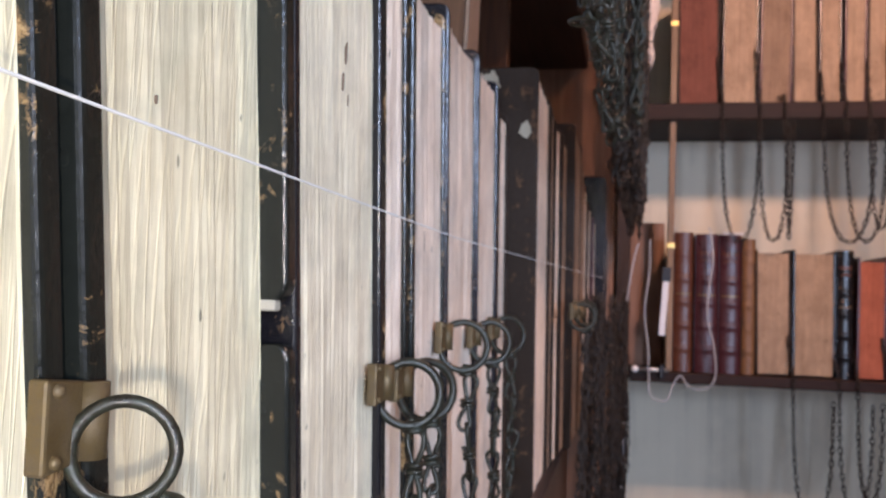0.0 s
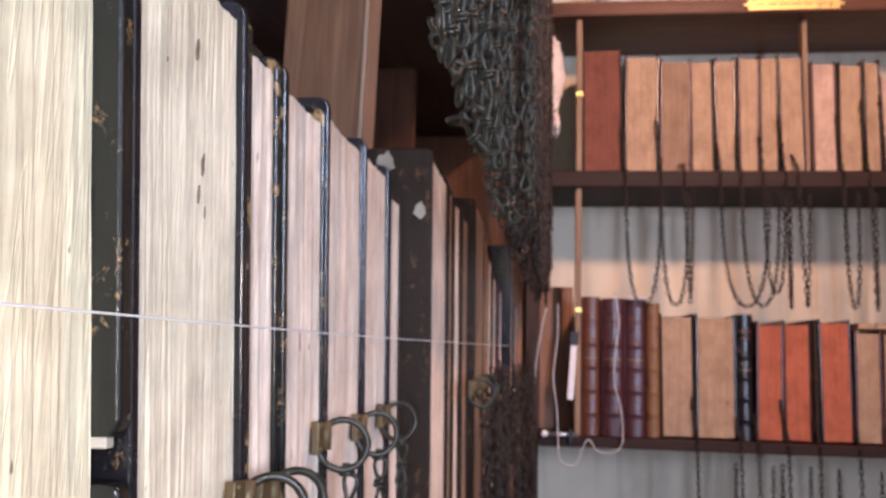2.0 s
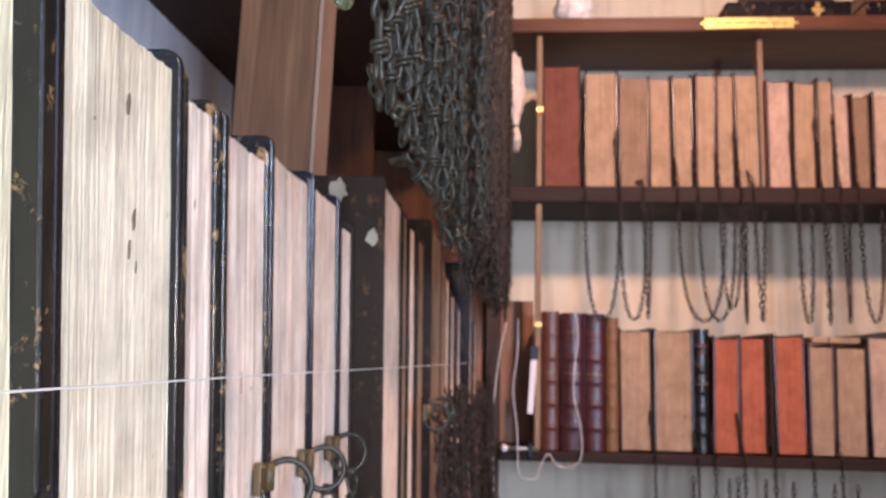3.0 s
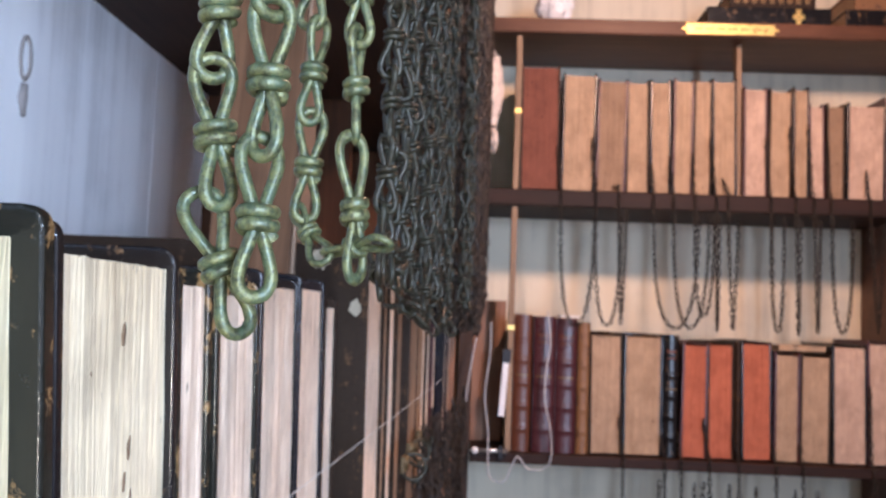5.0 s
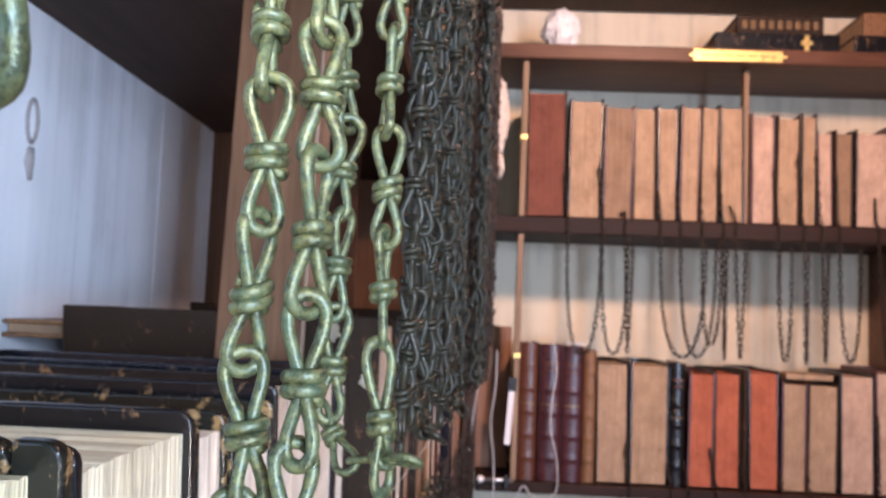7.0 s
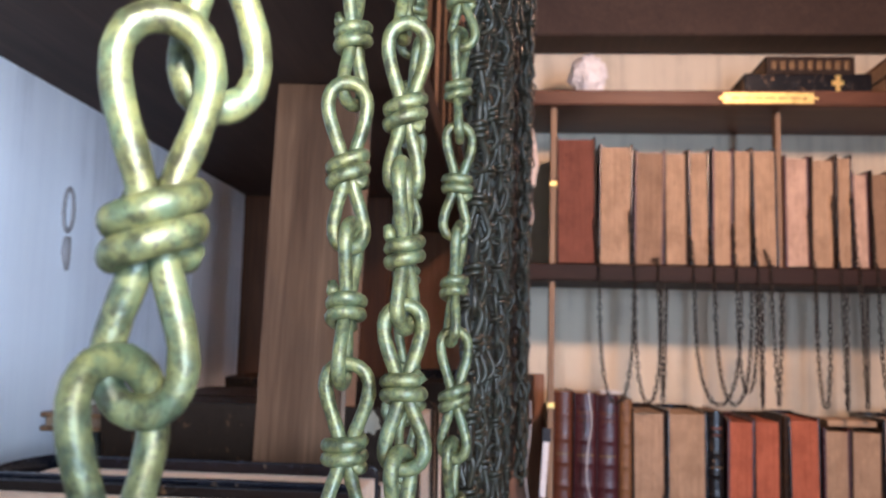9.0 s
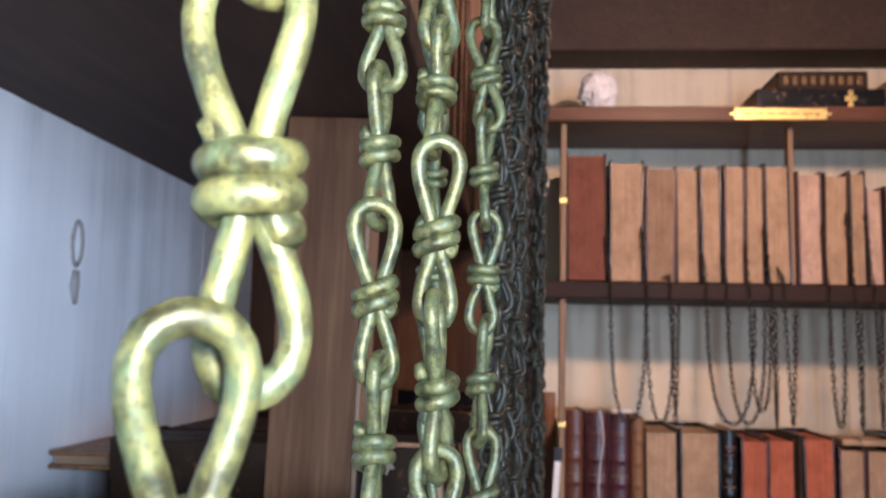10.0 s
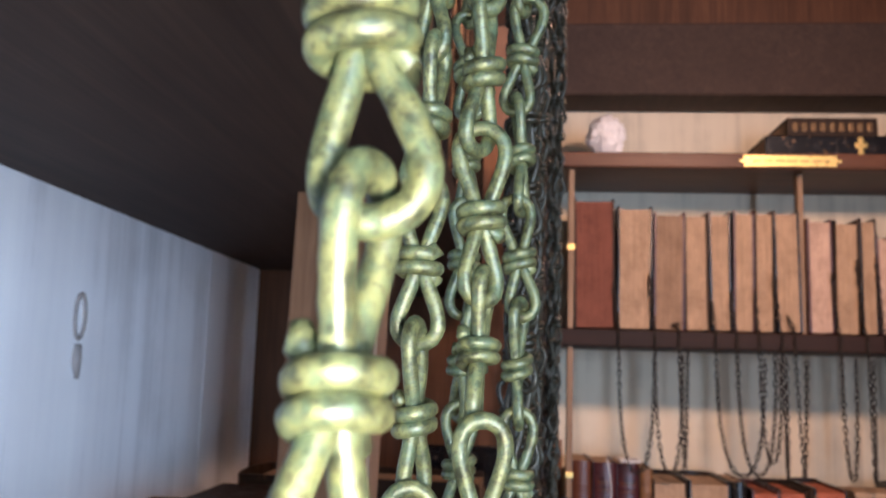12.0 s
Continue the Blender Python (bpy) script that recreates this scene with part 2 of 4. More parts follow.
# ---- mesh helpers ----
def box_bm(x0, y0, z0, x1, y1, z1, bevel=0.0, seg=2, bm=None):
    bm = bm or bmesh.new()
    r = bmesh.ops.create_cube(bm, size=1.0)
    bmesh.ops.scale(bm, vec=(x1 - x0, y1 - y0, z1 - z0), verts=r["verts"])
    bmesh.ops.translate(bm, vec=((x0 + x1) / 2, (y0 + y1) / 2, (z0 + z1) / 2), verts=r["verts"])
    if bevel:
        edges = list({e for v in r["verts"] for e in v.link_edges})
        bmesh.ops.bevel(bm, geom=edges, offset=bevel, segments=seg, affect="EDGES", profile=0.5)
    return bm


def tube_data(path, radius, sides=8, closed=False):
    """Vertices and faces of a round wire along a path; radius is one number or one for each point."""
    p = np.asarray(path, float)
    n = len(p)
    r = np.full(n, radius) if np.isscalar(radius) else np.asarray(radius, float)
    tang = np.roll(p, -1, 0) - np.roll(p, 1, 0) if closed else np.gradient(p, axis=0)
    tang /= np.linalg.norm(tang, axis=1)[:, None] + 1e-12
    u = np.cross(tang[0], (0.3, 0.2, 0.93))
    if np.linalg.norm(u) < 0.05:
        u = np.cross(tang[0], (1, 0, 0))
    u /= np.linalg.norm(u)
    verts = []
    for i in range(n):
        u = u - tang[i] * np.dot(u, tang[i])
        u /= np.linalg.norm(u) + 1e-12
        w = np.cross(tang[i], u)
        for k in range(sides):
            a = 2 * math.pi * k / sides
            verts.append(p[i] + r[i] * (math.cos(a) * u + math.sin(a) * w))
    faces = []
    for i in range(n if closed else n - 1):
        j = (i + 1) % n
        for k in range(sides):
            l = (k + 1) % sides
            faces.append((i * sides + k, i * sides + l, j * sides + l, j * sides + k))
    if not closed:
        faces.append(tuple(range(sides - 1, -1, -1)))
        faces.append(tuple((n - 1) * sides + k for k in range(sides)))
    return verts, faces


def mesh_of(name, chunks, material, smooth=True):
    """One mesh from several (verts, faces) chunks."""
    verts, faces = [], []
    for v, f in chunks:
        k = len(verts)
        verts += [tuple(q) for q in v]
        faces += [tuple(i + k for i in q) for q in f]
    me = bpy.data.meshes.new(name)
    me.from_pydata(verts, [], faces)
    me.polygons.foreach_set("use_smooth", [smooth] * len(me.polygons))
    me.materials.append(material)
    me.update()
    return me


def bm_mesh(name, bm, material, smooth=False):
    me = bpy.data.meshes.new(name)
    bmesh.ops.recalc_face_normals(bm, faces=bm.faces)
    bm.to_mesh(me)
    bm.free()
    me.materials.append(material)
    if smooth:
        me.polygons.foreach_set("use_smooth", [True] * len(me.polygons))
    return me


def part(name, bm, material, parent, label="", smooth=False):
    ob = new(name, bm if isinstance(bm, bpy.types.Mesh) else bm_mesh(name, bm, material, smooth))
    ob.parent = parent
    if label:
        ob["label"] = label
    return ob


def thing(name, label, category, group="", m=None, kind=""):
    ob = new(name)
    ob.empty_display_size = 0.02
    if m is not None:
        ob.matrix_world = m
    return tagged(ob, label, category, group, kind)


def solid(name, bm, material, label, category="", kind="", group="", smooth=False):
    return tagged(new(name, bm_mesh(name, bm, material, smooth)), label, category, group, kind)


# ---- structure ----
def with_opening(name, axis, at, thick, lo, hi, zt, a0, a1, z0, z1, material, label):
    """A wall at x or y = at, from lo to hi, with one opening."""
    bm = bmesh.new()
    for p0, p1, q0, q1 in ((lo, a0, 0, zt), (a1, hi, 0, zt), (a0, a1, 0, z0), (a0, a1, z1, zt)):
        if axis == "x":
            box_bm(at, p0, q0, at + thick, p1, q1, bm=bm)
        else:
            box_bm(p0, at, q0, p1, at + thick, q1, bm=bm)
    return solid(name, bm, material, label, "wall", "structure")


CEIL = 3.15
solid("floor", box_bm(-0.5, -3.8, -0.1, 2.0, 2.8, 0.0), FLOORING, "brown oak boarded floor of the small library", "floor", "structure")
solid("ceiling", box_bm(-0.5, -3.8, CEIL, 2.0, 2.8, CEIL + 0.1), WALL_PLAIN, "unseen darkened plaster ceiling above the bookcases", "ceiling", "structure")
with_opening("wall_east", "x", 1.70, 0.2, -1.5, 2.8, CEIL, -1.25, 0.05, 0.9, 2.1, WALL_PLAIN, "unseen darkened plaster wall with a window opening")
with_opening("wall_east_far", "x", 1.70, 0.2, -3.6, -1.5, CEIL, -3.15, -1.65, 1.05, 2.45, WALL_PLAIN, "unseen darkened plaster wall with a tall window opening")
solid("wall_south", box_bm(-0.5, -3.8, 0, 1.9, -3.6, CEIL), WALL_PLAIN, "unseen darkened plaster wall behind the viewer", "wall", "structure")
solid("wall_west", box_bm(-0.5, -3.6, 0, -0.32, 2.8, CEIL), WALL_PLAIN, "unseen darkened plaster wall behind the long bookcase", "wall", "structure")
solid("wall_north", box_bm(-0.32, 2.535, 0, 1.70, 2.8, CEIL), WALL_CREAM, "cream painted wall behind the far shelves", "wall", "structure")

# long bookcase
case = thing("long_bookcase", "dark wooden bookcase with white boarded back and oak post", "bookcase")
rng = random.Random(4)
y = -0.80
while y < 1.64:
    w = rng.uniform(0.17, 0.26)
    y1 = min(y + w, 1.645)
    part("back_board", box_bm(-0.30 + rng.uniform(0, 0.002), y + 0.0001, 1.20, -0.272 + rng.uniform(-0.0005, 0.0005), y1 - 0.0001, 1.92), PLANK_WHITE, case, "limewashed white board")
    y = y1
part("lower_shelf", box_bm(-0.30, -0.80, 1.17, 0.10, 2.16, 1.20, 0.003), WOOD_DARK, case)
part("upper_shelf", box_bm(-0.30, -0.80, 1.92, 0.095, 2.16, 1.952, 0.004), WOOD_DARK, case)
part("top_shelf", box_bm(-0.30, -0.80, 2.52, 0.095, 2.16, 2.55, 0.004), WOOD_DARK, case)
part("partition", box_bm(-0.30, 1.647, 1.20, -0.02, 1.672, 1.92, 0.002), WOOD_PANEL, case)
part("back_panel", box_bm(-0.30, 1.672, 1.20, -0.28, 2.13, 1.92), WOOD_PANEL, case)
part("upper_back_panel", box_bm(-0.30, -0.80, 1.952, -0.28, 2.13, 2.52), WOOD_PANEL, case)
part("end_panel", box_bm(-0.30, 2.13, 0.0, 0.16, 2.16, 2.55, 0.003), WOOD_PANEL_LIT, case, "brown end panel with lamplight in its colour")
part("near_end_panel", box_bm(-0.30, -0.83, 0.0, 0.10, -0.80, 2.55, 0.003), WOOD_PANEL, case)
part("plinth", box_bm(-0.30, -0.80, 0.0, 0.07, 2.13, 1.17, 0.003), WOOD_PANEL, case)
LEAN_POST = Matrix.Translation((0, 0, 1.62)) @ pose(0, 0, 0, 0, 1.4, 0) @ Matrix.Translation((0, 0, -1.62))
post = part("post", box_bm(-0.050, 0.985, 1.20, 0.028, 1.045, 1.919, 0.0015), WOOD_POST, case, "light oak post with visible grain")
post.matrix_basis = LEAN_POST
part("post_edge", box_bm(0.0285, 0.985, 1.20, 0.0325, 1.045, 1.919, 0.0015), WOOD_EDGE_LIT, post, "oak edge strip lightened as if lit")

# far wall shelves
far_case = thing("wall_shelves", "brown wooden wall shelves with cream wall behind", "shelves")
part("shelf", box_bm(0.20, 2.25, 1.218, 1.62, 2.532, 1.243, 0.003), WOOD_SHELF_SHADED, far_case)
part("shelf", box_bm(0.20, 2.25, 1.826, 1.62, 2.532, 1.866, 0.003), WOOD_SHELF_SHADED, far_case)
part("shelf", box_bm(0.16, 2.24, 2.246, 1.62, 2.532, 2.283, 0.004), WOOD_SHELF, far_case)
part("upright", box_bm(0.281, 2.262, 1.2435, 0.295, 2.30, 1.8255, 0.002), WOOD_EDGE, far_case, "thin light oak upright")
part("upright", box_bm(0.281, 2.262, 1.8665, 0.295, 2.30, 2.2455, 0.002), WOOD_EDGE, far_case, "thin light oak upright")
part("upright", box_bm(0.818, 2.290, 1.8665, 0.831, 2.320, 2.2455, 0.002), WOOD_EDGE, far_case, "thin light oak upright")
part("upright", box_bm(1.22, 2.262, 0.0, 1.26, 2.53, 1.8255, 0.002), WOOD_SHELF, far_case)
part("brass_ferrule", box_bm(0.279, 2.2595, 2.052, 0.297, 2.2685, 2.064, 0.001), BRASS_BRIGHT, far_case, "small brass ferrule")
part("brass_ferrule", box_bm(0.279, 2.2595, 1.528, 0.297, 2.2685, 1.540, 0.001), BRASS_BRIGHT, far_case, "small brass ferrule")
part("side_panel", box_bm(0.1975, 2.42, 1.2435, 0.2805, 2.44, 1.60, 0.002), WOOD_PANEL_LIT, far_case, "brown side panel with lamplight in its colour")
part("side_board", box_bm(0.165, 2.30, 0.0, 0.197, 2.53, 2.2455, 0.002), WOOD_DARK, far_case)
solid("frieze_beam", box_bm(-0.28, 2.38, 2.468, 1.69, 2.532, 2.66, 0.006), WOOD_DARK, "dark stained wooden beam above the far shelves", "beam", "structure")
solid("upper_panelling", box_bm(-0.28, 2.40, 2.661, 1.69, 2.532, 3.14, 0.004), WOOD_PANEL, "reddish brown wooden panelling above the beam", "panelling", "structure")


# ---- books ----
def page_block(x0, x1, y0, y1, z0, z1, rnd, cols, rows, rough=0.00020, hollow=0.004):
    """A block of gathered leaves: the fore-edge at x1 is slightly hollow, ridged by its gatherings and wavy."""
    cuts, v = [0.0], 0.0
    while v < 1.0:
        v += rnd.uniform(0.35, 1.65) / (cols * 1.5)
        cuts.append(min(v, 1.0))
    cols = len(cuts) - 1
    lift = [rnd.uniform(-rough, rough) for _ in cuts]
    tops = [rnd.uniform(-0.0007, 0.0004) for _ in cuts]
    ph = rnd.uniform(0, 6)
    verts, faces = [], []
    for i in range(rows + 1):
        s = i / rows
        for j, c in enumerate(cuts):
            yy = y0 + (y1 - y0) * c
            wob = 0.0011 * noise.noise((c * 9 + ph, s * 3.1, 1.7)) + 0.0004 * noise.noise((c * 40, s * 9, ph))
            xx = x1 - hollow * (1 - (2 * c - 1) ** 2) + lift[j] + wob
            zz = z0 + (z1 - z0) * s + (tops[j] if i == rows else 0)
            yw = yy + (0.0012 * noise.noise((s * 4, c * 3, ph)) if 0 < j < cols else 0)
            verts.append((xx, yw, zz))
    k = cols + 1
    for i in range(rows):
        for j in range(cols):
            a = i * k + j
            faces.append((a, a + 1, a + k + 1, a + k))
    base = len(verts)
    for i in (0, rows):
        for j, c in enumerate(cuts):
            verts.append((x0, y0 + (y1 - y0) * c, verts[i * k + j][2]))
    for j in range(cols):
        faces.append((rows * k + j, rows * k + j + 1, base + k + j + 1, base + k + j))
        faces.append((j + 1, j, base + j, base + j + 1))
        faces.append((base + j + 1, base + j, base + k + j, base + k + j + 1))
    left = [i * k for i in range(rows + 1)]
    right = [i * k + cols for i in range(rows + 1)]
    faces.append(tuple(left + [base + k, base]))
    faces.append(tuple(reversed(right + [base + k + cols, base + cols])))
    return verts, faces


def board_bm(x0, x1, y0, y1, z0, z1, rnd, worn=0.0015):
    """A cover board with rounded, slightly worn corners."""
    bm = box_bm(x0, y0, z0, x1, y1, z1)
    corner = [e for e in bm.edges if abs(e.verts[0].co.y - e.verts[1].co.y) > 1e-6 and e.verts[0].co.x > (x0 + x1) / 2]
    bmesh.ops.bevel(bm, geom=corner, offset=0.0045 + rnd.uniform(0, 0.003), segments=3, affect="EDGES", profile=0.5)
    t = y1 - y0
    bmesh.ops.bevel(bm, geom=list(bm.edges), offset=min(0.0022, t * 0.38), segments=5, affect="EDGES", profile=0.6)
    for v in bm.verts:
        v.co.x += worn * 0.5 * noise.noise((v.co.z * 40, v.co.y * 60, x0 * 9 + y0 * 13))
    return bm


def book(label, depth, thick, high, paper, leather, m, seed, board=0.005, over=0.006, cols=24, rows=10, group="", hollow=0.0015, chip=None, lean=0.0):
    """An upright book, fore-edge towards +x at x = 0, thickness along +y from 0, standing at z = 0."""
    rnd = random.Random(seed)
    b = thing("book", label, "book", group, m)
    part("page_block", mesh_of("page_block", [page_block(-depth + 0.006, -over, board, thick - board, 0.004, high - 0.010, rnd, cols, rows, hollow=hollow)], paper, False), paper, b)
    part("cover_board", board_bm(-depth, 0.0, 0.0, board, 0, high, rnd), leather, b)
    if chip:
        # a bite is missing from the far board, with its pale core showing
        low, top = chip
        far = part("cover_board", board_bm(-depth, -0.016, thick - board, thick, 0, high, rnd), leather, b, "cover board with a bite missing")
        part("board_edge", board_bm(-0.0158, 0.0, thick - board, thick, 0, low, rnd), leather, far)
        part("board_edge", board_bm(-0.0158, 0.0, thick - board, thick, top, high, rnd), leather, far)
        part("board_core", box_bm(-0.0110, thick - board * 1.02, top - 0.0030, -0.0045, thick - board * 0.35, top + 0.001, 0.001), FLAKE, far, "pale exposed board core")
    else:
        part("cover_board", board_bm(-depth, 0.0 + rnd.uniform(-0.002, 0.001), thick - board, thick, 0, high - rnd.uniform(0, 0.002), rnd), leather, b)
    bm = bmesh.new()
    n = 7
    ring = [(-depth - 0.010 * math.sin(math.pi * i / n), thick * (i / n)) for i in range(n + 1)]
    lo = [bm.verts.new((x, yy, 0)) for x, yy in ring]
    hi = [bm.verts.new((x, yy, high)) for x, yy in ring]
    for i in range(n):
        bm.faces.new((lo[i], lo[i + 1], hi[i + 1], hi[i]))
    r = bmesh.ops.extrude_face_region(bm, geom=list(bm.faces))
    bmesh.ops.translate(bm, vec=(0.003, 0, 0), verts=[v for v in r["geom"] if isinstance(v, bmesh.types.BMVert)])
    part("spine", bm, leather, b)
    if lean:
        # the whole row has slumped sideways: backs and leaves lean while the tops stay level
        slump = Matrix.Identity(4)
        slump[1][2] = -math.tan(radians(lean))
        for o in b.children_recursive:
            o.data.transform(slump)
    return b


def spine_book(label, wide, high, deep, leather, m, seed, bands=5, gilt=True, group=""):
    """An upright book seen from its spine: the spine bulges towards -y at y = 0, width along +x."""
    rnd = random.Random(seed)
    b = thing("book", label, "book", group, m)
    bm = bmesh.new()
    n, rows = 10, 60
    ys = []
    for i in range(rows + 1):
        z = high * i / rows
        s = i / rows * (bands + 1)
        band = max(0.0, 1 - abs(s - round(s)) * (rows / (bands + 1)) / 1.6) if 0.5 < s < bands + 0.5 else 0
        for j in range(n + 1):
            a = math.pi * j / n
            bulge = math.sin(a) * 0.009 + band * 0.0028 * min(1, math.sin(a) * 3)
            ys.append(bm.verts.new((wide / 2 - math.cos(a) * wide / 2, -bulge, z)))
    for i in range(rows):
        for j in range(n):
            k = i * (n + 1) + j
            bm.faces.new((ys[k], ys[k + 1], ys[k + n + 2], ys[k + n + 1]))
    part("spine", bm, leather, b, smooth=True)
    part("cover_board", board_bm(0, 0.004, -0.002, deep, 0, high, rnd), leather, b)
    part("cover_board", board_bm(wide - 0.004, wide, -0.002, deep, 0, high, rnd), leather, b)
    part("page_block", box_bm(0.004, 0.004, 0.003, wide - 0.004, deep - 0.006, high - 0.005), PAPER_TAN, b)
    if gilt:
        for zz in (0.80, 0.55):
            g = [(wide / 2 - math.cos(a) * wide * 0.46, -math.sin(a) * 0.0097 - 0.0006) for a in np.linspace(0.5, math.pi - 0.5, 7)]
            bm = bmesh.new()
            lo = [bm.verts.new((x, yy, high * zz)) for x, yy in g]
            hi = [bm.verts.new((x, yy, high * (zz + (0.075 if zz > 0.7 else 0.012)))) for x, yy in g]
            for i in range(6):
                bm.faces.new((lo[i], lo[i + 1], hi[i + 1], hi[i]))
            r = bmesh.ops.extrude_face_region(bm, geom=list(bm.faces))
            bmesh.ops.translate(bm, vec=(0, 0.0005, 0), verts=[v for v in r["geom"] if isinstance(v, bmesh.types.BMVert)])
            part("title_label", bm, LEATHER_RUST if zz > 0.7 else GILT, b)
    return b


# folios on the long bookcase: fore-edge x, y from, y to, top z, page colour, cover, how many gatherings
FOLIOS = (
    (0.074, 0.110, 0.2130, 1.580, PAPER, LEATHER_BLACK, 30),
    (0.074, 0.213, 0.3275, 1.580, PAPER, LEATHER_GREEN, 34),
    (0.076, 0.3300, 0.4510, 1.581, PAPER, LEATHER_GREEN, 34),
    (0.075, 0.4525, 0.563, 1.578, PAPER_WARM_LIT, LEATHER_BLACK, 36),
    (0.075, 0.5640, 0.618, 1.572, PAPER_ROSE_LIT, LEATHER_GREEN, 20),
    (0.076, 0.6190, 0.7035, 1.569, PAPER_ROSE_LIT, LEATHER_GREEN, 26),
    (0.077, 0.7045, 0.812, 1.577, PAPER_ROSE_LIT, LEATHER_BLACK, 26),
    (0.078, 0.8130, 0.9115, 1.579, PAPER_ROSE_LIT, LEATHER_NAVY, 24),
    (0.079, 0.9125, 0.9745, 1.566, PAPER_ROSE_LIT, LEATHER_BROWN, 16),
)
for i, (x, a, b, top, pap, lea, cols) in enumerate(FOLIOS):
    thick = "thick" if b - a > 0.09 else "slim"
    lean = 7.2
    tilt = math.tan(radians(lean))
    book("%s old folio with %s page edges and worn leather covers" % (thick, "rosy" if pap == PAPER_ROSE_LIT else "cream"),
         0.27, b - a - 0.0006, top - 1.2005, pap, lea,
         pose(x, a + 0.25 * tilt, 1.2005), 20 + i, 0.0085 if i in (1, 2) else 0.0055, 0.0105 if i == 2 else 0.0038 if a < 0.6 else 0.0025, cols, 18, "folios on the long bookcase", chip=(0.178, 0.192) if i == 2 else None, lean=lean)
FAR_FOLIOS = (
    (0.102, 0.9900, 1.1220, 1.617, PAPER_ROSE_LIT, LEATHER_BROWN, "tall dark brown leather book with flaking pale patches"),
    (0.104, 1.1240, 1.1640, 1.612, PAPER_BROWN, LEATHER_BROWN, "slim dark brown leather folio with brown page edges"),
    (0.106, 1.1660, 1.2250, 1.606, PAPER_ROSE_LIT, LEATHER_BROWN, "brown leather folio with rosy page edges"),
    (0.110, 1.2270, 1.2980, 1.600, PAPER_BROWN, LEATHER_BROWN, "dark brown leather folio with brown page edges"),
    (0.120, 1.3000, 1.4530, 1.626, PAPER_BROWN, LEATHER_BROWN, "tall dark brown leather folio protruding from the row"),
    (0.122, 1.4550, 1.5100, 1.600, PAPER_BROWN, LEATHER_TAN, "tan leather folio with brown page edges"),
    (0.123, 1.5120, 1.5900, 1.580, PAPER_ROSE_LIT, LEATHER_TAN, "slim tan leather folio with rosy page edges"),
    (0.126, 1.5920, 1.6780, 1.560, PAPER_ROSE_LIT, LEATHER_BROWN, "brown leather folio with rosy page edges"),
    (0.132, 1.6800, 1.7600, 1.545, PAPER_ROSE_LIT, LEATHER_MAROON, "maroon leather folio with rosy page edges"),
    (0.148, 1.7900, 1.8600, 1.626, PAPER_ROSE_LIT, LEATHER_NAVY, "navy cloth folio standing proud of its neighbours"),
    (0.145, 1.8620, 1.9400, 1.540, PAPER_ROSE_LIT, LEATHER_MAROON, "maroon leather folio with rosy page edges"),
    (0.150, 1.9420, 2.0300, 1.530, PAPER_ROSE_LIT, LEATHER_NAVY, "navy leather folio with rosy page edges"),
)
for i, (x, a, b, top, pap, lea, lab) in enumerate(FAR_FOLIOS):
    lean = 7.2
    tilt = math.tan(radians(lean))
    book(lab, 0.30, b - a - 0.0006, top - 1.2005, pap, lea, pose(x, a + 0.40 * tilt, 1.2005), 60 + i, 0.006, 0.0012, 16, 8, "folios on the long bookcase", 0.0004, lean=lean)

# books of the far shelves: x from, x to, top, paper
UPPER_ROW = (
    (0.298, 0.393, 2.179, PAPER_RED), (0.397, 0.478, 2.162, PAPER_TAN), (0.480, 0.551, 2.148, PAPER_BROWN),
    (0.553, 0.609, 2.147, PAPER_TAN), (0.611, 0.660, 2.149, PAPER_TAN), (0.662, 0.710, 2.153, PAPER_TAN),
    (0.712, 0.757, 2.155, PAPER_TAN), (0.759, 0.817, 2.154, PAPER_TAN), (0.832, 0.889, 2.137, PAPER_PINK),
    (0.891, 0.947, 2.135, PAPER_TAN), (0.949, 0.987, 2.139, PAPER_TAN), (0.989, 1.027, 2.100, PAPER_PINK),
    (1.029, 1.073, 2.102, PAPER_BROWN), (1.075, 1.165, 2.104, PAPER_PINK), (1.167, 1.240, 2.120, PAPER_PINK),
    (1.242, 1.310, 2.110, PAPER_TAN),
)
LOWER_ROW = (
    (0.480, 0.557, 1.531, PAPER_OCHRE), (0.559, 0.650, 1.531, PAPER_TAN), (0.692, 0.753, 1.517, PAPER_ORANGE),
    (0.755, 0.817, 1.519, PAPER_ORANGE), (0.836, 0.907, 1.524, PAPER_ORANGE), (0.909, 0.968, 1.502, PAPER_OCHRE),
    (0.970, 1.041, 1.501, PAPER_OCHRE), (1.045, 1.125, 1.525, PAPER_PINK), (1.127, 1.214, 1.535, PAPER_PINK),
)
TONE = {PAPER_RED: "dull red", PAPER_TAN: "tan", PAPER_BROWN: "brown", PAPER_PINK: "pinkish", PAPER_ORANGE: "orange red", PAPER_OCHRE: "ochre"}
for row, base in ((UPPER_ROW, 1.8665), (LOWER_ROW, 1.2435)):
    for i, (a, b, top, pap) in enumerate(row):
        m = pose(a, 2.274 + 0.003 * math.sin(i * 2.3), base + 0.0003, 0, 0, -90) @ pose(0, 0, 0, 0.7 * math.sin(i * 1.7 + base))
        book("old leather book with %s page edges on the far shelf" % TONE[pap], 0.20, b - a, top - base, pap,
             (LEATHER_BROWN, LEATHER_BLACK, LEATHER_MAROON)[i % 3], m, 100 + i + int(base * 100), 0.0055, 0.002, 12, 10, "books on the far shelves")
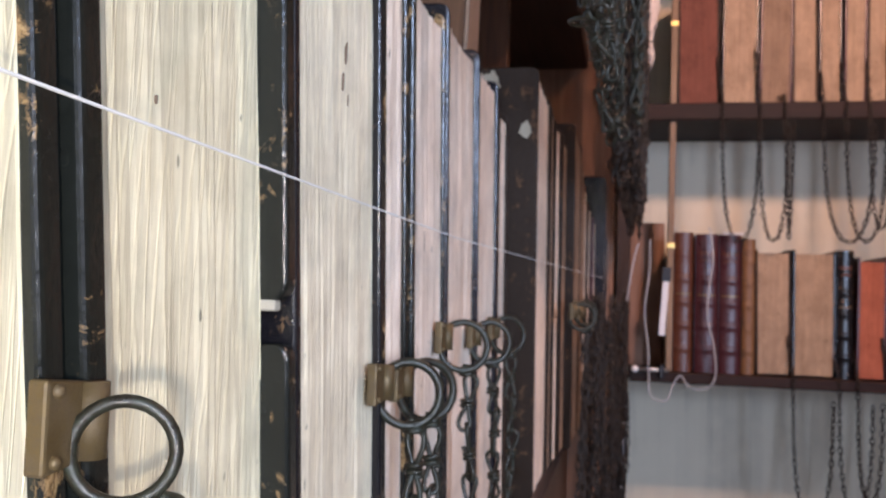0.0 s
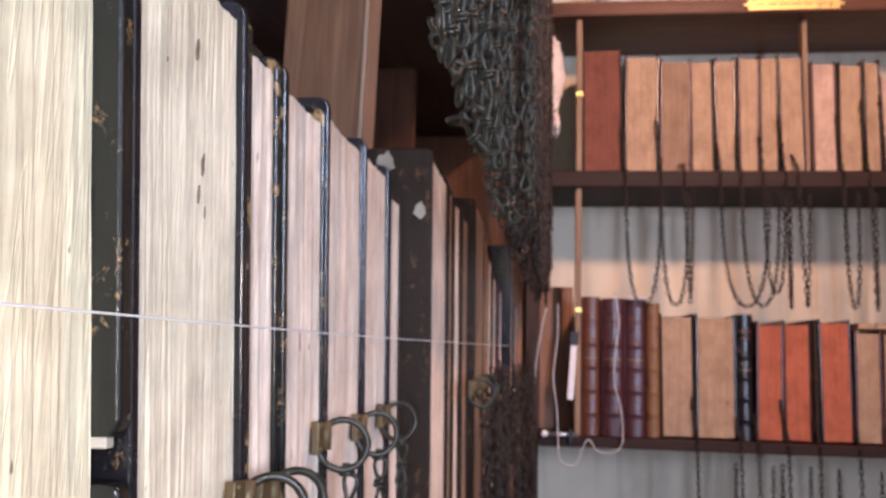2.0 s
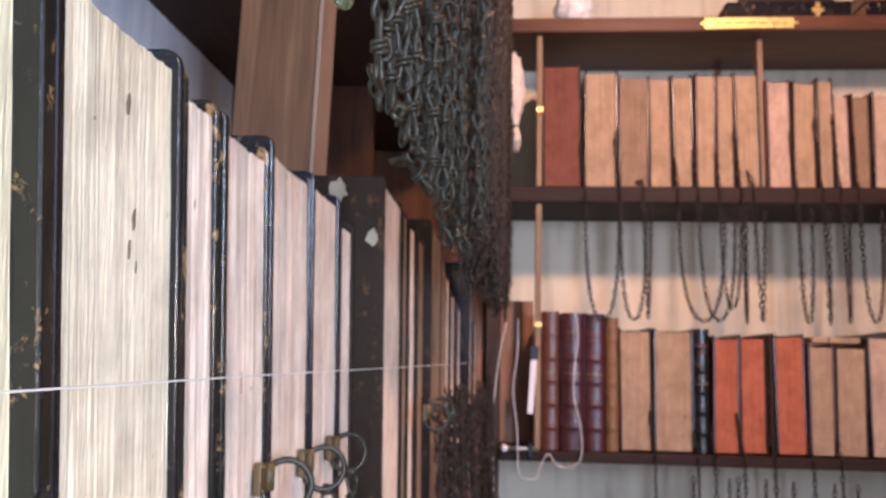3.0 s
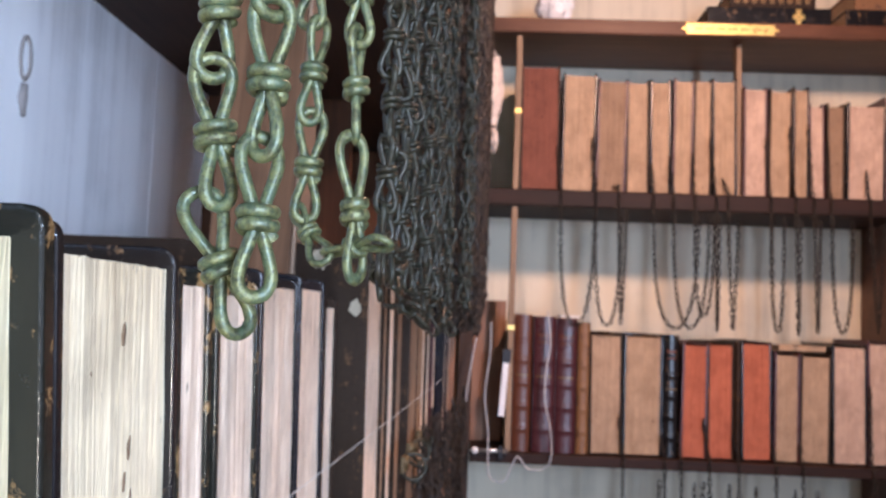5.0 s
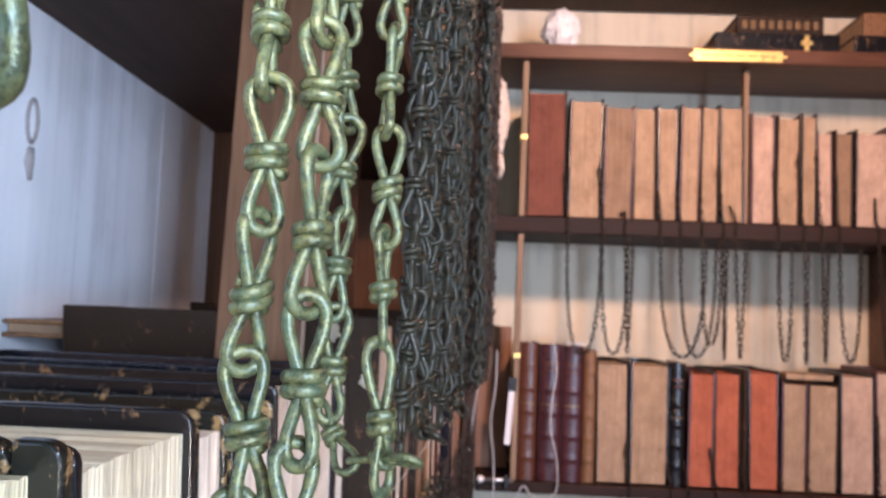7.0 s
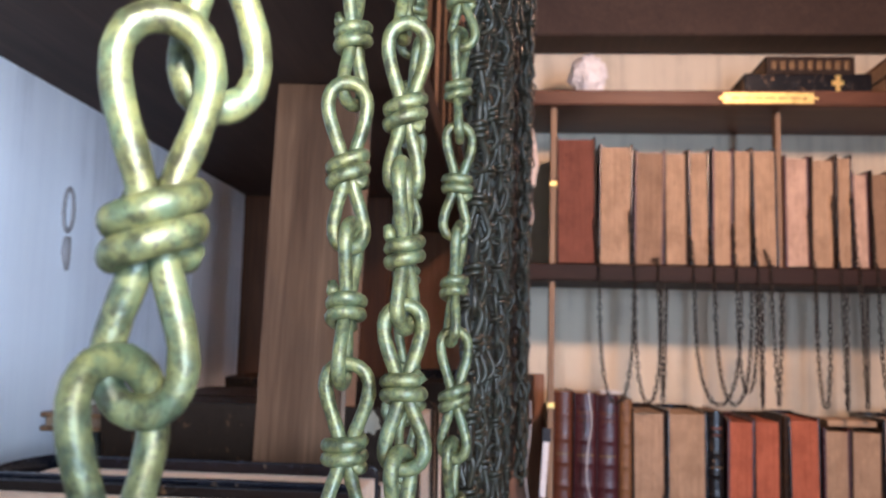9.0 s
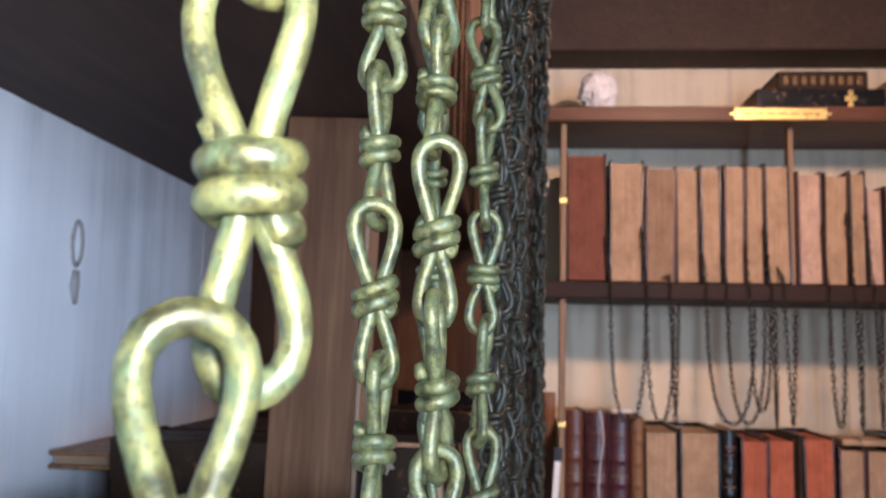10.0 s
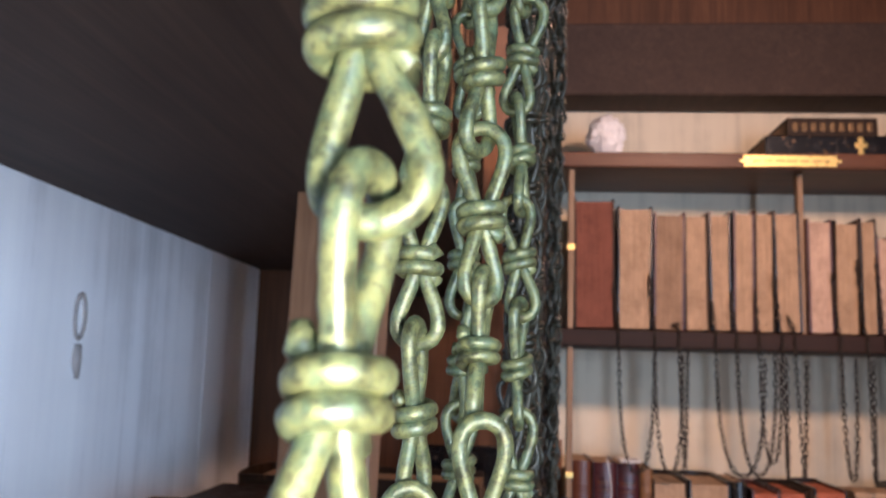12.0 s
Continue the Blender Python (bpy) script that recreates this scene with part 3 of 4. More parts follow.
for i, (a, b, top, lea, lab) in enumerate((
        (0.297, 0.340, 1.566, LEATHER_RUST, "rust brown leather book with raised spine bands"),
        (0.345, 0.396, 1.563, LEATHER_MAROON, "maroon leather book with raised spine bands"),
        (0.398, 0.447, 1.561, LEATHER_MAROON, "maroon leather book with raised spine bands"),
        (0.449, 0.478, 1.553, LEATHER_TAN, "slim tan leather book with gilt spine"),
        (0.653, 0.688, 1.531, LEATHER_BLACK, "black leather book with gilt spine bands"),
        (0.819, 0.834, 1.521, LEATHER_BROWN, "thin brown leather book"))):
    spine_book(lab, b - a, top - 1.2435, 0.2, lea, pose(a, 2.282, 1.2437), 150 + i, 5, b - a > 0.03, "books on the far shelves")


# ---- chains ----
PITCH = 0.0312


def loop_path(width, high, sign, n):
    """Teardrop of wire from the middle of a link out to its end and back."""
    pts = []
    for i in range(n + 1):
        s = i / n
        a = 2 * math.pi * s - math.pi
        # along: 0 at the neck, 1 at the far end
        along = (1 + math.cos(a)) / 2
        across = math.sin(a) * math.cos(a / 2) ** 2 * 1.54
        across += (1 - along) ** 2 * 0.22 * (1 if a > 0 else -1)
        pts.append((across * width / 2, 0.0, sign * (0.0006 + along * high)))
    return pts


def wire_link(rnd, sides, n, wraps, wire=0.00160, turn=None):
    """A link of one bent wire: two loops, the lower turned a little against the upper, and a binding of turns round the waist, hanging along z with its waist at 0."""
    w1, w2 = rnd.uniform(0.0080, 0.0098), rnd.uniform(0.0066, 0.0084)
    h = PITCH / 2 + 0.0014
    bend, skew = rnd.uniform(-0.0012, 0.0012), rnd.uniform(-0.0011, 0.0011)
    turn = radians(rnd.uniform(-38, 38) if turn is None else turn)
    path = []
    for width, sign, long, a in ((w1, 1, h * 1.07, 0.0), (w2, -1, h * 0.93, turn)):
        for x, y, z in loop_path(width, long, sign, n):
            x += skew * math.sin(z / h * 2.4)
            y += bend * (z / h) ** 2
            path.append((x * math.cos(a) - y * math.sin(a), x * math.sin(a) + y * math.cos(a), z))
    turns = rnd.choice((1.9, 2.1, 2.3, 2.5))
    m = int(wraps * turns)
    tilt = rnd.uniform(-0.25, 0.25)
    for i in range(m + 1):
        a = 2 * math.pi * turns * i / m + rnd.uniform(-0.03, 0.03)
        path.append((0.0037 * math.cos(a), 0.0031 * math.sin(a), (i / m - 0.5) * turns * 0.0029 + tilt * 0.0037 * math.cos(a)))
    x, y, z = path[-1]
    path.append((x * 0.55, y * 1.2, z + 0.002))
    return [tube_data(path, [wire * rnd.uniform(0.93, 1.03) for _ in path[:-1]] + [wire * 0.6], sides)]


_rnd = random.Random(11)
LINKS_NEAR = [mesh_of("link", wire_link(_rnd, 12, 30, 16), BRONZE) for _ in range(11)]
LINKS_FIRST = [mesh_of("link", wire_link(_rnd, 14, 34, 20, turn=a), BRONZE) for a in (0, -35, 32, -30, -5, 25, 10)]
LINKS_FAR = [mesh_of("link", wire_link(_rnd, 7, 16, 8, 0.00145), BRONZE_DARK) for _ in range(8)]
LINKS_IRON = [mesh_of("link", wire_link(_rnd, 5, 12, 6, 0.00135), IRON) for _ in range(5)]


def along_path(points, step):
    """Places every step along a polyline, with the direction there."""
    p = [Vector(q) for q in points]
    out, need = [], 0.0
    for a, b in zip(p, p[1:]):
        d = (b - a).length
        t = need
        while t < d:
            out.append((a + (b - a) * (t / d), (b - a).normalized()))
            t += step
        need = t - d
    return out


def chain(name, label, points, links, seed, group, scale=1.0, twist=None):
    """A chain of wire links along a line."""
    rnd = random.Random(seed)
    c = thing(name, label, "chain", group, Matrix.Translation(points[0]))
    spin = rnd.uniform(0, 180)
    origin = Vector(points[0])
    for p, d in along_path(points, PITCH * scale):
        spin += rnd.uniform(75, 100) if twist is None else twist
        q = d.to_track_quat("Z", "Y").to_matrix().to_4x4()
        ob = new("link", rnd.choice(links))
        ob.parent = c
        sway = Vector((rnd.uniform(-1, 1), rnd.uniform(-1, 1), rnd.uniform(-0.6, 0.6))) * 0.0008
        ob.matrix_basis = Matrix.Translation(p - origin + sway) @ q @ pose(0, 0, 0, rnd.uniform(-5, 5), rnd.uniform(-5, 5), spin) @ Matrix.Scale(scale, 4)
    return c


def hanging(x0, y0, x1, y1, top, bottom, wob=0.003, seed=0):
    """A loop of chain that hangs from two places at the height top."""
    pts = []
    for i in range(9):
        s = i / 8
        pts.append((x0 + wob * math.sin(s * 3 + seed), y0 + wob * math.cos(s * 4 + seed), top + (bottom + 0.012 - top) * s))
    for i in range(1, 5):
        a = math.pi * i / 5
        c = (1 - math.cos(a)) / 2
        pts.append((x0 + (x1 - x0) * c, y0 + (y1 - y0) * c, bottom + 0.012 - 0.012 * math.sin(a)))
    for i in range(9):
        s = i / 8
        pts.append((x1 + wob * math.sin(s * 3 + seed + 1), y1 + wob * math.cos(s * 4 + seed + 2), bottom + 0.012 + (top - bottom - 0.012) * s))
    return pts


def chain_at(label, spots, links, seed, group):
    """A chain whose link waists hang at the given places: x, y, z, the turn about the vertical and, where it hangs askew, its lean."""
    rnd = random.Random(seed)
    c = thing("chain", label, "chain", group, Matrix.Translation(spots[0][:3]))
    for i, (x, y, z, spin, *lean) in enumerate(spots):
        step = abs(spots[i + 1][2] - z) if i + 1 < len(spots) else PITCH
        ob = new("link", links[i % len(links)])
        ob.parent = c
        ob.matrix_basis = Matrix.Translation(Vector((x, y, z)) - Vector(spots[0][:3])) @ pose(0, 0, 0, 0, lean[0] if lean else 0, 0) @ pose(0, 0, 0, rnd.uniform(-4, 4), rnd.uniform(-4, 4), spin) @ Matrix.Diagonal((1, 1, step / PITCH * 1.02, 1))
    return c


def upward(spots, top, x, y, spin=0):
    """Goes on with a chain to the height top."""
    out = list(spots)
    z = out[-1][2] + PITCH
    k = 0
    while z < top:
        out.append((x, y, z, spin + 85 * (k % 2) + 12 * math.sin(k * 3)))
        z += PITCH
        k += 1
    return out


GREEN = "green patinated wire chain hanging in front of the folios"
TOPZ = 2.12
HUNG = "hanging chains"
chain_at(GREEN, upward(((0.1425, 0.262, 1.6580, 70), (0.1428, 0.266, 1.6900, 35), (0.1452, 0.2725, 1.7225, 0), (0.1452, 0.277, 1.7578, 75),
                        (0.1455, 0.279, 1.7885, 5)), TOPZ, 0.1455, 0.280, 85), LINKS_FIRST, 1, HUNG)
chain_at(GREEN, upward(((0.1440, 0.377, 1.5619, 20, -24), (0.1412, 0.376, 1.5924, 20), (0.1405, 0.376, 1.6235, 55), (0.1422, 0.376, 1.6552, 0),
                        (0.1413, 0.377, 1.6865, 80), (0.1402, 0.379, 1.7175, 8), (0.1396, 0.383, 1.7505, 80), (0.1393, 0.385, 1.7812, 15),
                        (0.1405, 0.385, 1.8112, 75)), TOPZ, 0.140, 0.386, 0), LINKS_NEAR[::-1], 2, HUNG)
chain_at(GREEN, upward(((0.1536, 0.371, 1.5722, 30), (0.1543, 0.371, 1.6045, 15), (0.1548, 0.371, 1.6372, 70),
                        (0.1552, 0.371, 1.6690, 20), (0.1543, 0.373, 1.6990, 85), (0.1530, 0.378, 1.7305, 10), (0.1518, 0.384, 1.7640, 80),
                        (0.1518, 0.384, 1.7907, 0), (0.1516, 0.384, 1.8219, 75)), TOPZ, 0.1516, 0.385, 5), LINKS_NEAR, 3, HUNG)
chain_at(GREEN, upward(((0.1625, 0.462, 1.5860, 30), (0.1608, 0.464, 1.6283, 75), (0.1608, 0.464, 1.6618, 10), (0.1600, 0.464, 1.6968, 80),
                        (0.1602, 0.464, 1.7298, 5), (0.1598, 0.464, 1.7615, 70)), TOPZ, 0.160, 0.465, 10), LINKS_NEAR[::-1], 4, HUNG)
chain_at(GREEN, upward(((0.1435, 0.476, 1.6021, 15), (0.1436, 0.476, 1.6360, 60), (0.1437, 0.475, 1.6690, 20), (0.1435, 0.475, 1.7000, 80)), TOPZ, 0.143, 0.476, 10), LINKS_NEAR, 5, HUNG)
chain("chain", "green wire chain end tying two hanging chains", [(0.1445, 0.476, 1.580), (0.152, 0.470, 1.572), (0.163, 0.463, 1.574)], LINKS_NEAR, 6, HUNG, 0.8)
rng = random.Random(21)
y = 0.565
k = 0
while y < 2.06:
    x = 0.142 + (y - 0.376) * 0.09 if y < 0.65 else 0.167 + (y - 0.65) * 0.022
    gap = rng.uniform(0.016, 0.034)
    bottom = (1.560 if y < 0.8 else 1.552) + rng.uniform(-0.016, 0.018)
    pts = hanging(x + rng.uniform(-0.006, 0.006), y, x + rng.uniform(-0.010, 0.006), y + gap, TOPZ + 0.12, bottom, 0.003, k)
    # farther links take darker wire colours in place of weaker light
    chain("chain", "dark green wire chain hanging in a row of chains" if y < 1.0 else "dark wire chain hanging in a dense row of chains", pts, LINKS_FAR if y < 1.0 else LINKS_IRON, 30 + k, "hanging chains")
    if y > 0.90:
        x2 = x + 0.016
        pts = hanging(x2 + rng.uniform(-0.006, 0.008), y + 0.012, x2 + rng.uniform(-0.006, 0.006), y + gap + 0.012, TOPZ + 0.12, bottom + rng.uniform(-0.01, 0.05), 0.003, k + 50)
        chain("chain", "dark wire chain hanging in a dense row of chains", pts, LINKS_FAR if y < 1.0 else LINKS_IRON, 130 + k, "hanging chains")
    y += gap + (rng.uniform(0.018, 0.030) if y < 0.85 else rng.uniform(0.010, 0.022))
    k += 1
# books of the shelf above, from which the chains hang
for i in range(16):
    a = -0.10 + i * 0.135
    book("dark brown leather book on the shelf above the folios", 0.30, 0.13, 0.38 + 0.03 * math.sin(i * 2.1), PAPER_BROWN, LEATHER_BROWN,
         pose(0.085, a, 1.9525), 300 + i, 0.006, 0.006, 10, 4, "books above the chains")


# ---- clasps, rings and chains of the folios ----
def ring_mesh(radius, wire, n=28, sides=8, material=IRON):
    p = [(radius * math.cos(2 * math.pi * i / n), 0.0, radius * math.sin(2 * math.pi * i / n)) for i in range(n)]
    return mesh_of("ring", [tube_data(p, wire, sides, True)], material)


RING = ring_mesh(0.0150, 0.0022, material=BRONZE_DARK)
RING_SMALL = ring_mesh(0.0060, 0.0015, material=BRONZE_DARK)


def clasp(x, y, z, ring_turn, seed, plate=0.026, drop=0.30, links=None, ring_scale=1.0, ahead=0.010):
    """A brass plate folded over a cover board, with a ring through its eye and a chain that hangs from the ring."""
    rnd = random.Random(seed)
    c = thing("clasp", "dull brass clasp with an iron ring and chain on a folio", "clasp", "clasps of the folios", pose(x, y, z))
    w = plate
    pl = box_bm(-0.003, -w * 0.55, -0.0095, 0.0016, w * 0.30, 0.0095, 0.0008)
    for v in pl.verts:
        v.co.z *= 1.0 - 0.18 * (v.co.y / w + 0.5)
    part("plate", pl, BRASS, c, "dull brass plate")
    bm = bmesh.new()
    bmesh.ops.create_cone(bm, cap_ends=True, segments=14, radius1=0.0036, radius2=0.0036, depth=0.016, matrix=Matrix.Translation((0.0015, w * 0.33, 0)))
    part("eye", bm, BRASS, c, smooth=True)
    for zz in (-0.007, 0.007):
        bm = bmesh.new()
        bmesh.ops.create_uvsphere(bm, u_segments=8, v_segments=5, radius=0.0016, matrix=Matrix.Translation((0.0016, -w * 0.36, zz)))
        part("rivet", bm, BRASS, c, smooth=True)
    r = new("ring", RING)
    r.parent = c
    r.matrix_basis = pose(0.010, w * 0.33 + ahead, -0.006, 0, 0, ring_turn) @ Matrix.Scale(ring_scale, 4)
    part("collar", mesh_of("collar", [tube_data([(0.0040 * math.cos(a), 0.0040 * math.sin(a) * 0.8, 0.0022 * a / 6.28) for a in np.linspace(0, 15, 34)], 0.0016, 6)], BRONZE_DARK), BRONZE_DARK, c).matrix_basis = pose(0.012, w * 0.33 + 0.014, -0.0245, 10, 0, 0)
    links = links or LINKS_FAR
    zz, k = -0.042, 0
    while zz > -drop:
        ob = new("link", rnd.choice(links))
        ob.parent = c
        ob.matrix_basis = pose(0.013 + 0.002 * math.sin(k), w * 0.33 + 0.014 + 0.003 * math.sin(k * 0.7), zz, rnd.uniform(-6, 6), rnd.uniform(-6, 6), 85 * (k % 2) + rnd.uniform(-15, 15))
        zz -= PITCH
        k += 1
    return c


clasp(0.0755, 0.3345, 1.3680, 25, 1, 0.017, 0.16, LINKS_NEAR, 0.70, -0.001)
clasp(0.0770, 0.562, 1.3560, 20, 2, 0.019, 0.30)
clasp(0.0775, 0.598, 1.3540, 35, 3, 0.019, 0.30)
clasp(0.0780, 0.697, 1.3720, 15, 4, 0.019, 0.30)
clasp(0.0790, 0.800, 1.3700, 20, 5, 0.019, 0.30)
clasp(0.0800, 0.890, 1.3720, 30, 6, 0.022, 0.30)
for i, yy in enumerate((1.18, 1.26, 1.33, 1.42)):
    clasp(0.128, yy, 1.385 + 0.004 * math.sin(i * 2), 20 + 11 * i, 10 + i, 0.022, 0.34, LINKS_IRON)
rng = random.Random(77)
for i in range(28):
    yy = 1.33 + 0.025 * i
    xx = 0.140 + 0.036 * min(1, i / 16) + rng.uniform(-0.010, 0.016)
    top = 1.385 + rng.uniform(-0.055, 0.020)
    pts = [(xx + 0.004 * math.sin(i + s), yy + 0.004 * math.cos(i + s * 2), top - 0.05 * s) for s in range(8)]
    chain("chain", "dark iron chain hanging from the folio clasps", pts, LINKS_IRON, 400 + i, "chains of the folios")

# linen thread stretched before the folios
thread = [(0.0850 + max(0.0, 0.10 + 1.66 * s - 0.70) * 0.058, 0.10 + 1.66 * s, 1.4305 + 0.010 * s ** 1.5) for s in np.linspace(0, 1, 40)]
tagged(new("thread", mesh_of("thread", [tube_data(thread, 0.00042, 6)], STRING)), "pale linen thread stretched across the folio fore-edges", "thread")

# a torn patch with pale lining on one cover


def flake(x, y, z, w, h, seed, parent_name):
    rnd = random.Random(seed)
    bm = bmesh.new()
    n = 14
    vs = [bm.verts.new((w / 2 * math.cos(2 * math.pi * i / n) * rnd.uniform(0.55, 1.1), 0, h / 2 * math.sin(2 * math.pi * i / n) * rnd.uniform(0.55, 1.1))) for i in range(n)]
    f = bm.faces.new(vs)
    r = bmesh.ops.extrude_face_region(bm, geom=[f])
    bmesh.ops.translate(bm, vec=(0, 0.0008, 0), verts=[v for v in r["geom"] if isinstance(v, bmesh.types.BMVert)])
    ob = part("leather_flake", bm, FLAKE, parent_name, "pale flaked patch of leather")
    ob.matrix_basis = pose(x, y - z * math.tan(radians(7.2)), z, 7.2)
    return ob


tall = next(o for o in scene.objects if o.get("label", "").startswith("tall dark brown leather book"))
flake(-0.045, -0.0004, 0.402, 0.020, 0.026, 3, tall)
flake(-0.012, -0.0004, 0.358, 0.015, 0.018, 4, tall)

FOX = plain("dark_foxing", (0.17, 0.11, 0.07), 0.9)
marked = [o for o in scene.objects if o.get("group") == "folios on the long bookcase"]


def page_mark(b, y, z, w, h, seed):
    """A dark wormhole or stain on the page edges of a folio, in the folio's own measures."""
    rnd = random.Random(seed)
    bm = bmesh.new()
    n = 12
    vs = [bm.verts.new((0, w / 2 * math.cos(2 * math.pi * i / n) * rnd.uniform(0.6, 1.1), h / 2 * math.sin(2 * math.pi * i / n) * rnd.uniform(0.7, 1.1))) for i in range(n)]
    f = bm.faces.new(vs)
    r = bmesh.ops.extrude_face_region(bm, geom=[f])
    bmesh.ops.translate(bm, vec=(0.0026, 0, 0), verts=[v for v in r["geom"] if isinstance(v, bmesh.types.BMVert)])
    ob = part("page_stain", bm, FOX, b, "dark stain on the page edges")
    ob.matrix_basis = pose(-0.0139 if b == marked[2] else -0.0072, y - z * math.tan(radians(7.2)), z)


for k, y, z, w, h in ((3, 0.064, 0.340, 0.0040, 0.013), (3, 0.070, 0.296, 0.0045, 0.013), (3, 0.072, 0.277, 0.0024, 0.008), (3, 0.066, 0.283, 0.0020, 0.011),
                      (3, 0.035, 0.327, 0.0022, 0.0030), (3, 0.024, 0.150, 0.0050, 0.012), (2, 0.090, 0.178, 0.0026, 0.008), (2, 0.080, 0.105, 0.0016, 0.011),
                      (2, 0.050, 0.245, 0.0014, 0.0030), (3, 0.018, 0.212, 0.0015, 0.0040), (2, 0.066, 0.128, 0.0014, 0.006)):
    page_mark(marked[k], y, z, w * 0.7, h * 0.8, int(z * 1000))

# books laid flat on the folios
def flat_book(label, x0, y0, x1, y1, z0, z1, leather, paper, seed, group="", open_side="x"):
    rnd = random.Random(seed)
    b = thing("book", label, "book", group, pose(x0, y0, z0))
    w, d, h = x1 - x0, y1 - y0, z1 - z0
    part("page_block", box_bm(0.004, 0.004, 0.004, w - 0.004, d - 0.004, h - 0.004, 0.001, 1), paper, b)
    part("cover_board", box_bm(0, 0, 0, w, d, 0.0045, 0.0015), leather, b)
    part("cover_board", box_bm(0, 0, h - 0.0045, w, d, h, 0.0015), leather, b)
    part("spine", box_bm(0, -0.004, 0, w, 0.002, h, 0.0035, 3) if open_side == "y" else box_bm(w - 0.003, 0, 0, w + 0.003, d, h, 0.0028, 3), leather, b)
    return b


flat_book("dark brown leather book lying flat on the folios", -0.200, 1.004, -0.052, 1.30, 1.584, 1.6135, LEATHER_BROWN, LEATHER_BROWN, 1)
flat_book("tan calf book lying flat on the folios", -0.268, 1.010, -0.203, 1.25, 1.584, 1.6015, LEATHER_TAN, PAPER_BROWN, 2)

# rusty mark left by a bolt on the white boards
RUST = plain("rust_stain", (0.30, 0.27, 0.26), 0.95)
ring_mark = [(-0.2712, 1.043 + 0.010 * math.cos(a), 1.803 + 0.022 * math.sin(a)) for a in np.linspace(0, 2 * math.pi, 25)[:-1]]
stain = part("rust_mark", mesh_of("rust_mark", [tube_data(ring_mark, 0.0028, 5, True), tube_data([(-0.2708, 1.043, 1.775), (-0.2708, 1.040, 1.760), (-0.2708, 1.046, 1.742)], (0.005, 0.007, 0.003), 5)], RUST), RUST, case, "faint rusty ring mark")

# ---- small things of the far shelves ----
flat_book("black leather bible lying flat on the top shelf", 0.745, 2.29, 1.045, 2.49, 2.2835, 2.338, LEATHER_BLACK, PAPER_OCHRE, 3, "flat books", "y")
gild = flat_book("dark book with gilt tooled spine lying on another", 0.800, 2.30, 1.010, 2.48, 2.3385, 2.385, LEATHER_BROWN, PAPER_OCHRE, 4, "flat books", "y")
for i in range(9):
    bm = box_bm(0.012 + 0.0215 * i, -0.0062, 0.012, 0.024 + 0.0215 * i, -0.0045, 0.034, 0.003, 2)
    part("gilt_ornament", bm, GILT, gild, "tarnished gilt ornament")
flat_book("dark leather book lying flat beside the black bible", 1.075, 2.28, 1.32, 2.49, 2.2835, 2.335, LEATHER_BLACK, PAPER_OCHRE, 5, "flat books", "y")
flat_book("brown leather book lying on a dark book", 1.10, 2.29, 1.30, 2.48, 2.3355, 2.395, LEATHER_TAN, PAPER_OCHRE, 6, "flat books", "y")
cross = thing("book_clasp", "brass cross shaped clasp on the black bible", "clasp", "", pose(0.965, 2.2862, 2.311))
bm = box_bm(-0.006, -0.0025, -0.026, 0.006, 0.0, 0.024, 0.0012)
box_bm(-0.014, -0.0032, -0.002, 0.014, -0.0005, 0.010, 0.0012, bm=bm)
box_bm(-0.009, -0.0032, -0.024, 0.009, -0.0005, -0.017, 0.0012, bm=bm)
part("cross", bm, BRASS_BRIGHT, cross)

# brass plaque on the top shelf's edge; its writing is too small to read
bm = box_bm(-0.1145, -0.0045, -0.0130, 0.1145, -0.0005, 0.0130)
bmesh.ops.bevel(bm, geom=[e for e in bm.edges if abs(e.verts[0].co.y - e.verts[1].co.y) > 1e-6], offset=0.0105, segments=5, affect="EDGES")
plaque = thing("plaque", "polished brass plaque with engraved line on shelf edge", "plaque", "", pose(0.787, 2.2400, 2.2635))
part("plate", bm, BRASS_BRIGHT, plaque)
rng = random.Random(5)
x = -0.085
while x < 0.085:
    w = rng.uniform(0.010, 0.024)
    part("engraved_bar", box_bm(x, -0.0047, -0.0028, min(x + w, 0.088), -0.0044, 0.0028), INK, plaque)
    x += w + 0.006


def carving(name, label, at, size, seed, material):
    """A carved lump of plaster with curls and hollows."""
    bm = bmesh.new()
    bmesh.ops.create_icosphere(bm, subdivisions=5, radius=0.5)
    for v in bm.verts:
        n = v.co.normalized()
        d = 0.16 * noise.noise(n * 2.2 + Vector((seed, 0, 0))) + 0.13 * abs(noise.noise(n * 5.5 + Vector((0, seed, 0)))) + 0.05 * noise.noise(n * 13 + Vector((seed, 3, 0)))
        v.co = Vector((n.x * size[0], n.y * size[1], n.z * size[2])) * (0.5 + d * 0.8)
    low = min(v.co.z for v in bm.verts)
    for v in bm.verts:
        v.co.z = max(v.co.z, low * 0.86)
    bmesh.ops.translate(bm, vec=(0, 0, -low * 0.86), verts=bm.verts)
    ob = solid(name, bm, material, label, "ornament", smooth=True)
    ob.matrix_world = Matrix.Translation(at)
    return ob


carving("plaster_ornament", "white plaster carved ornament on the top shelf", (0.372, 2.31, 2.2832), (0.085, 0.075, 0.100), 3, PLASTER_WHITE)
carving("plaster_corbel", "pale rosy plaster carving fixed to the shelf side", (0.222, 2.278, 2.020), (0.050, 0.060, 0.185), 7, PLASTER_ROSE)
carving("plaster_drop", "small pale plaster drop below the carving", (0.232, 2.278, 1.955), (0.020, 0.060, 0.060), 9, PLASTER_ROSE)


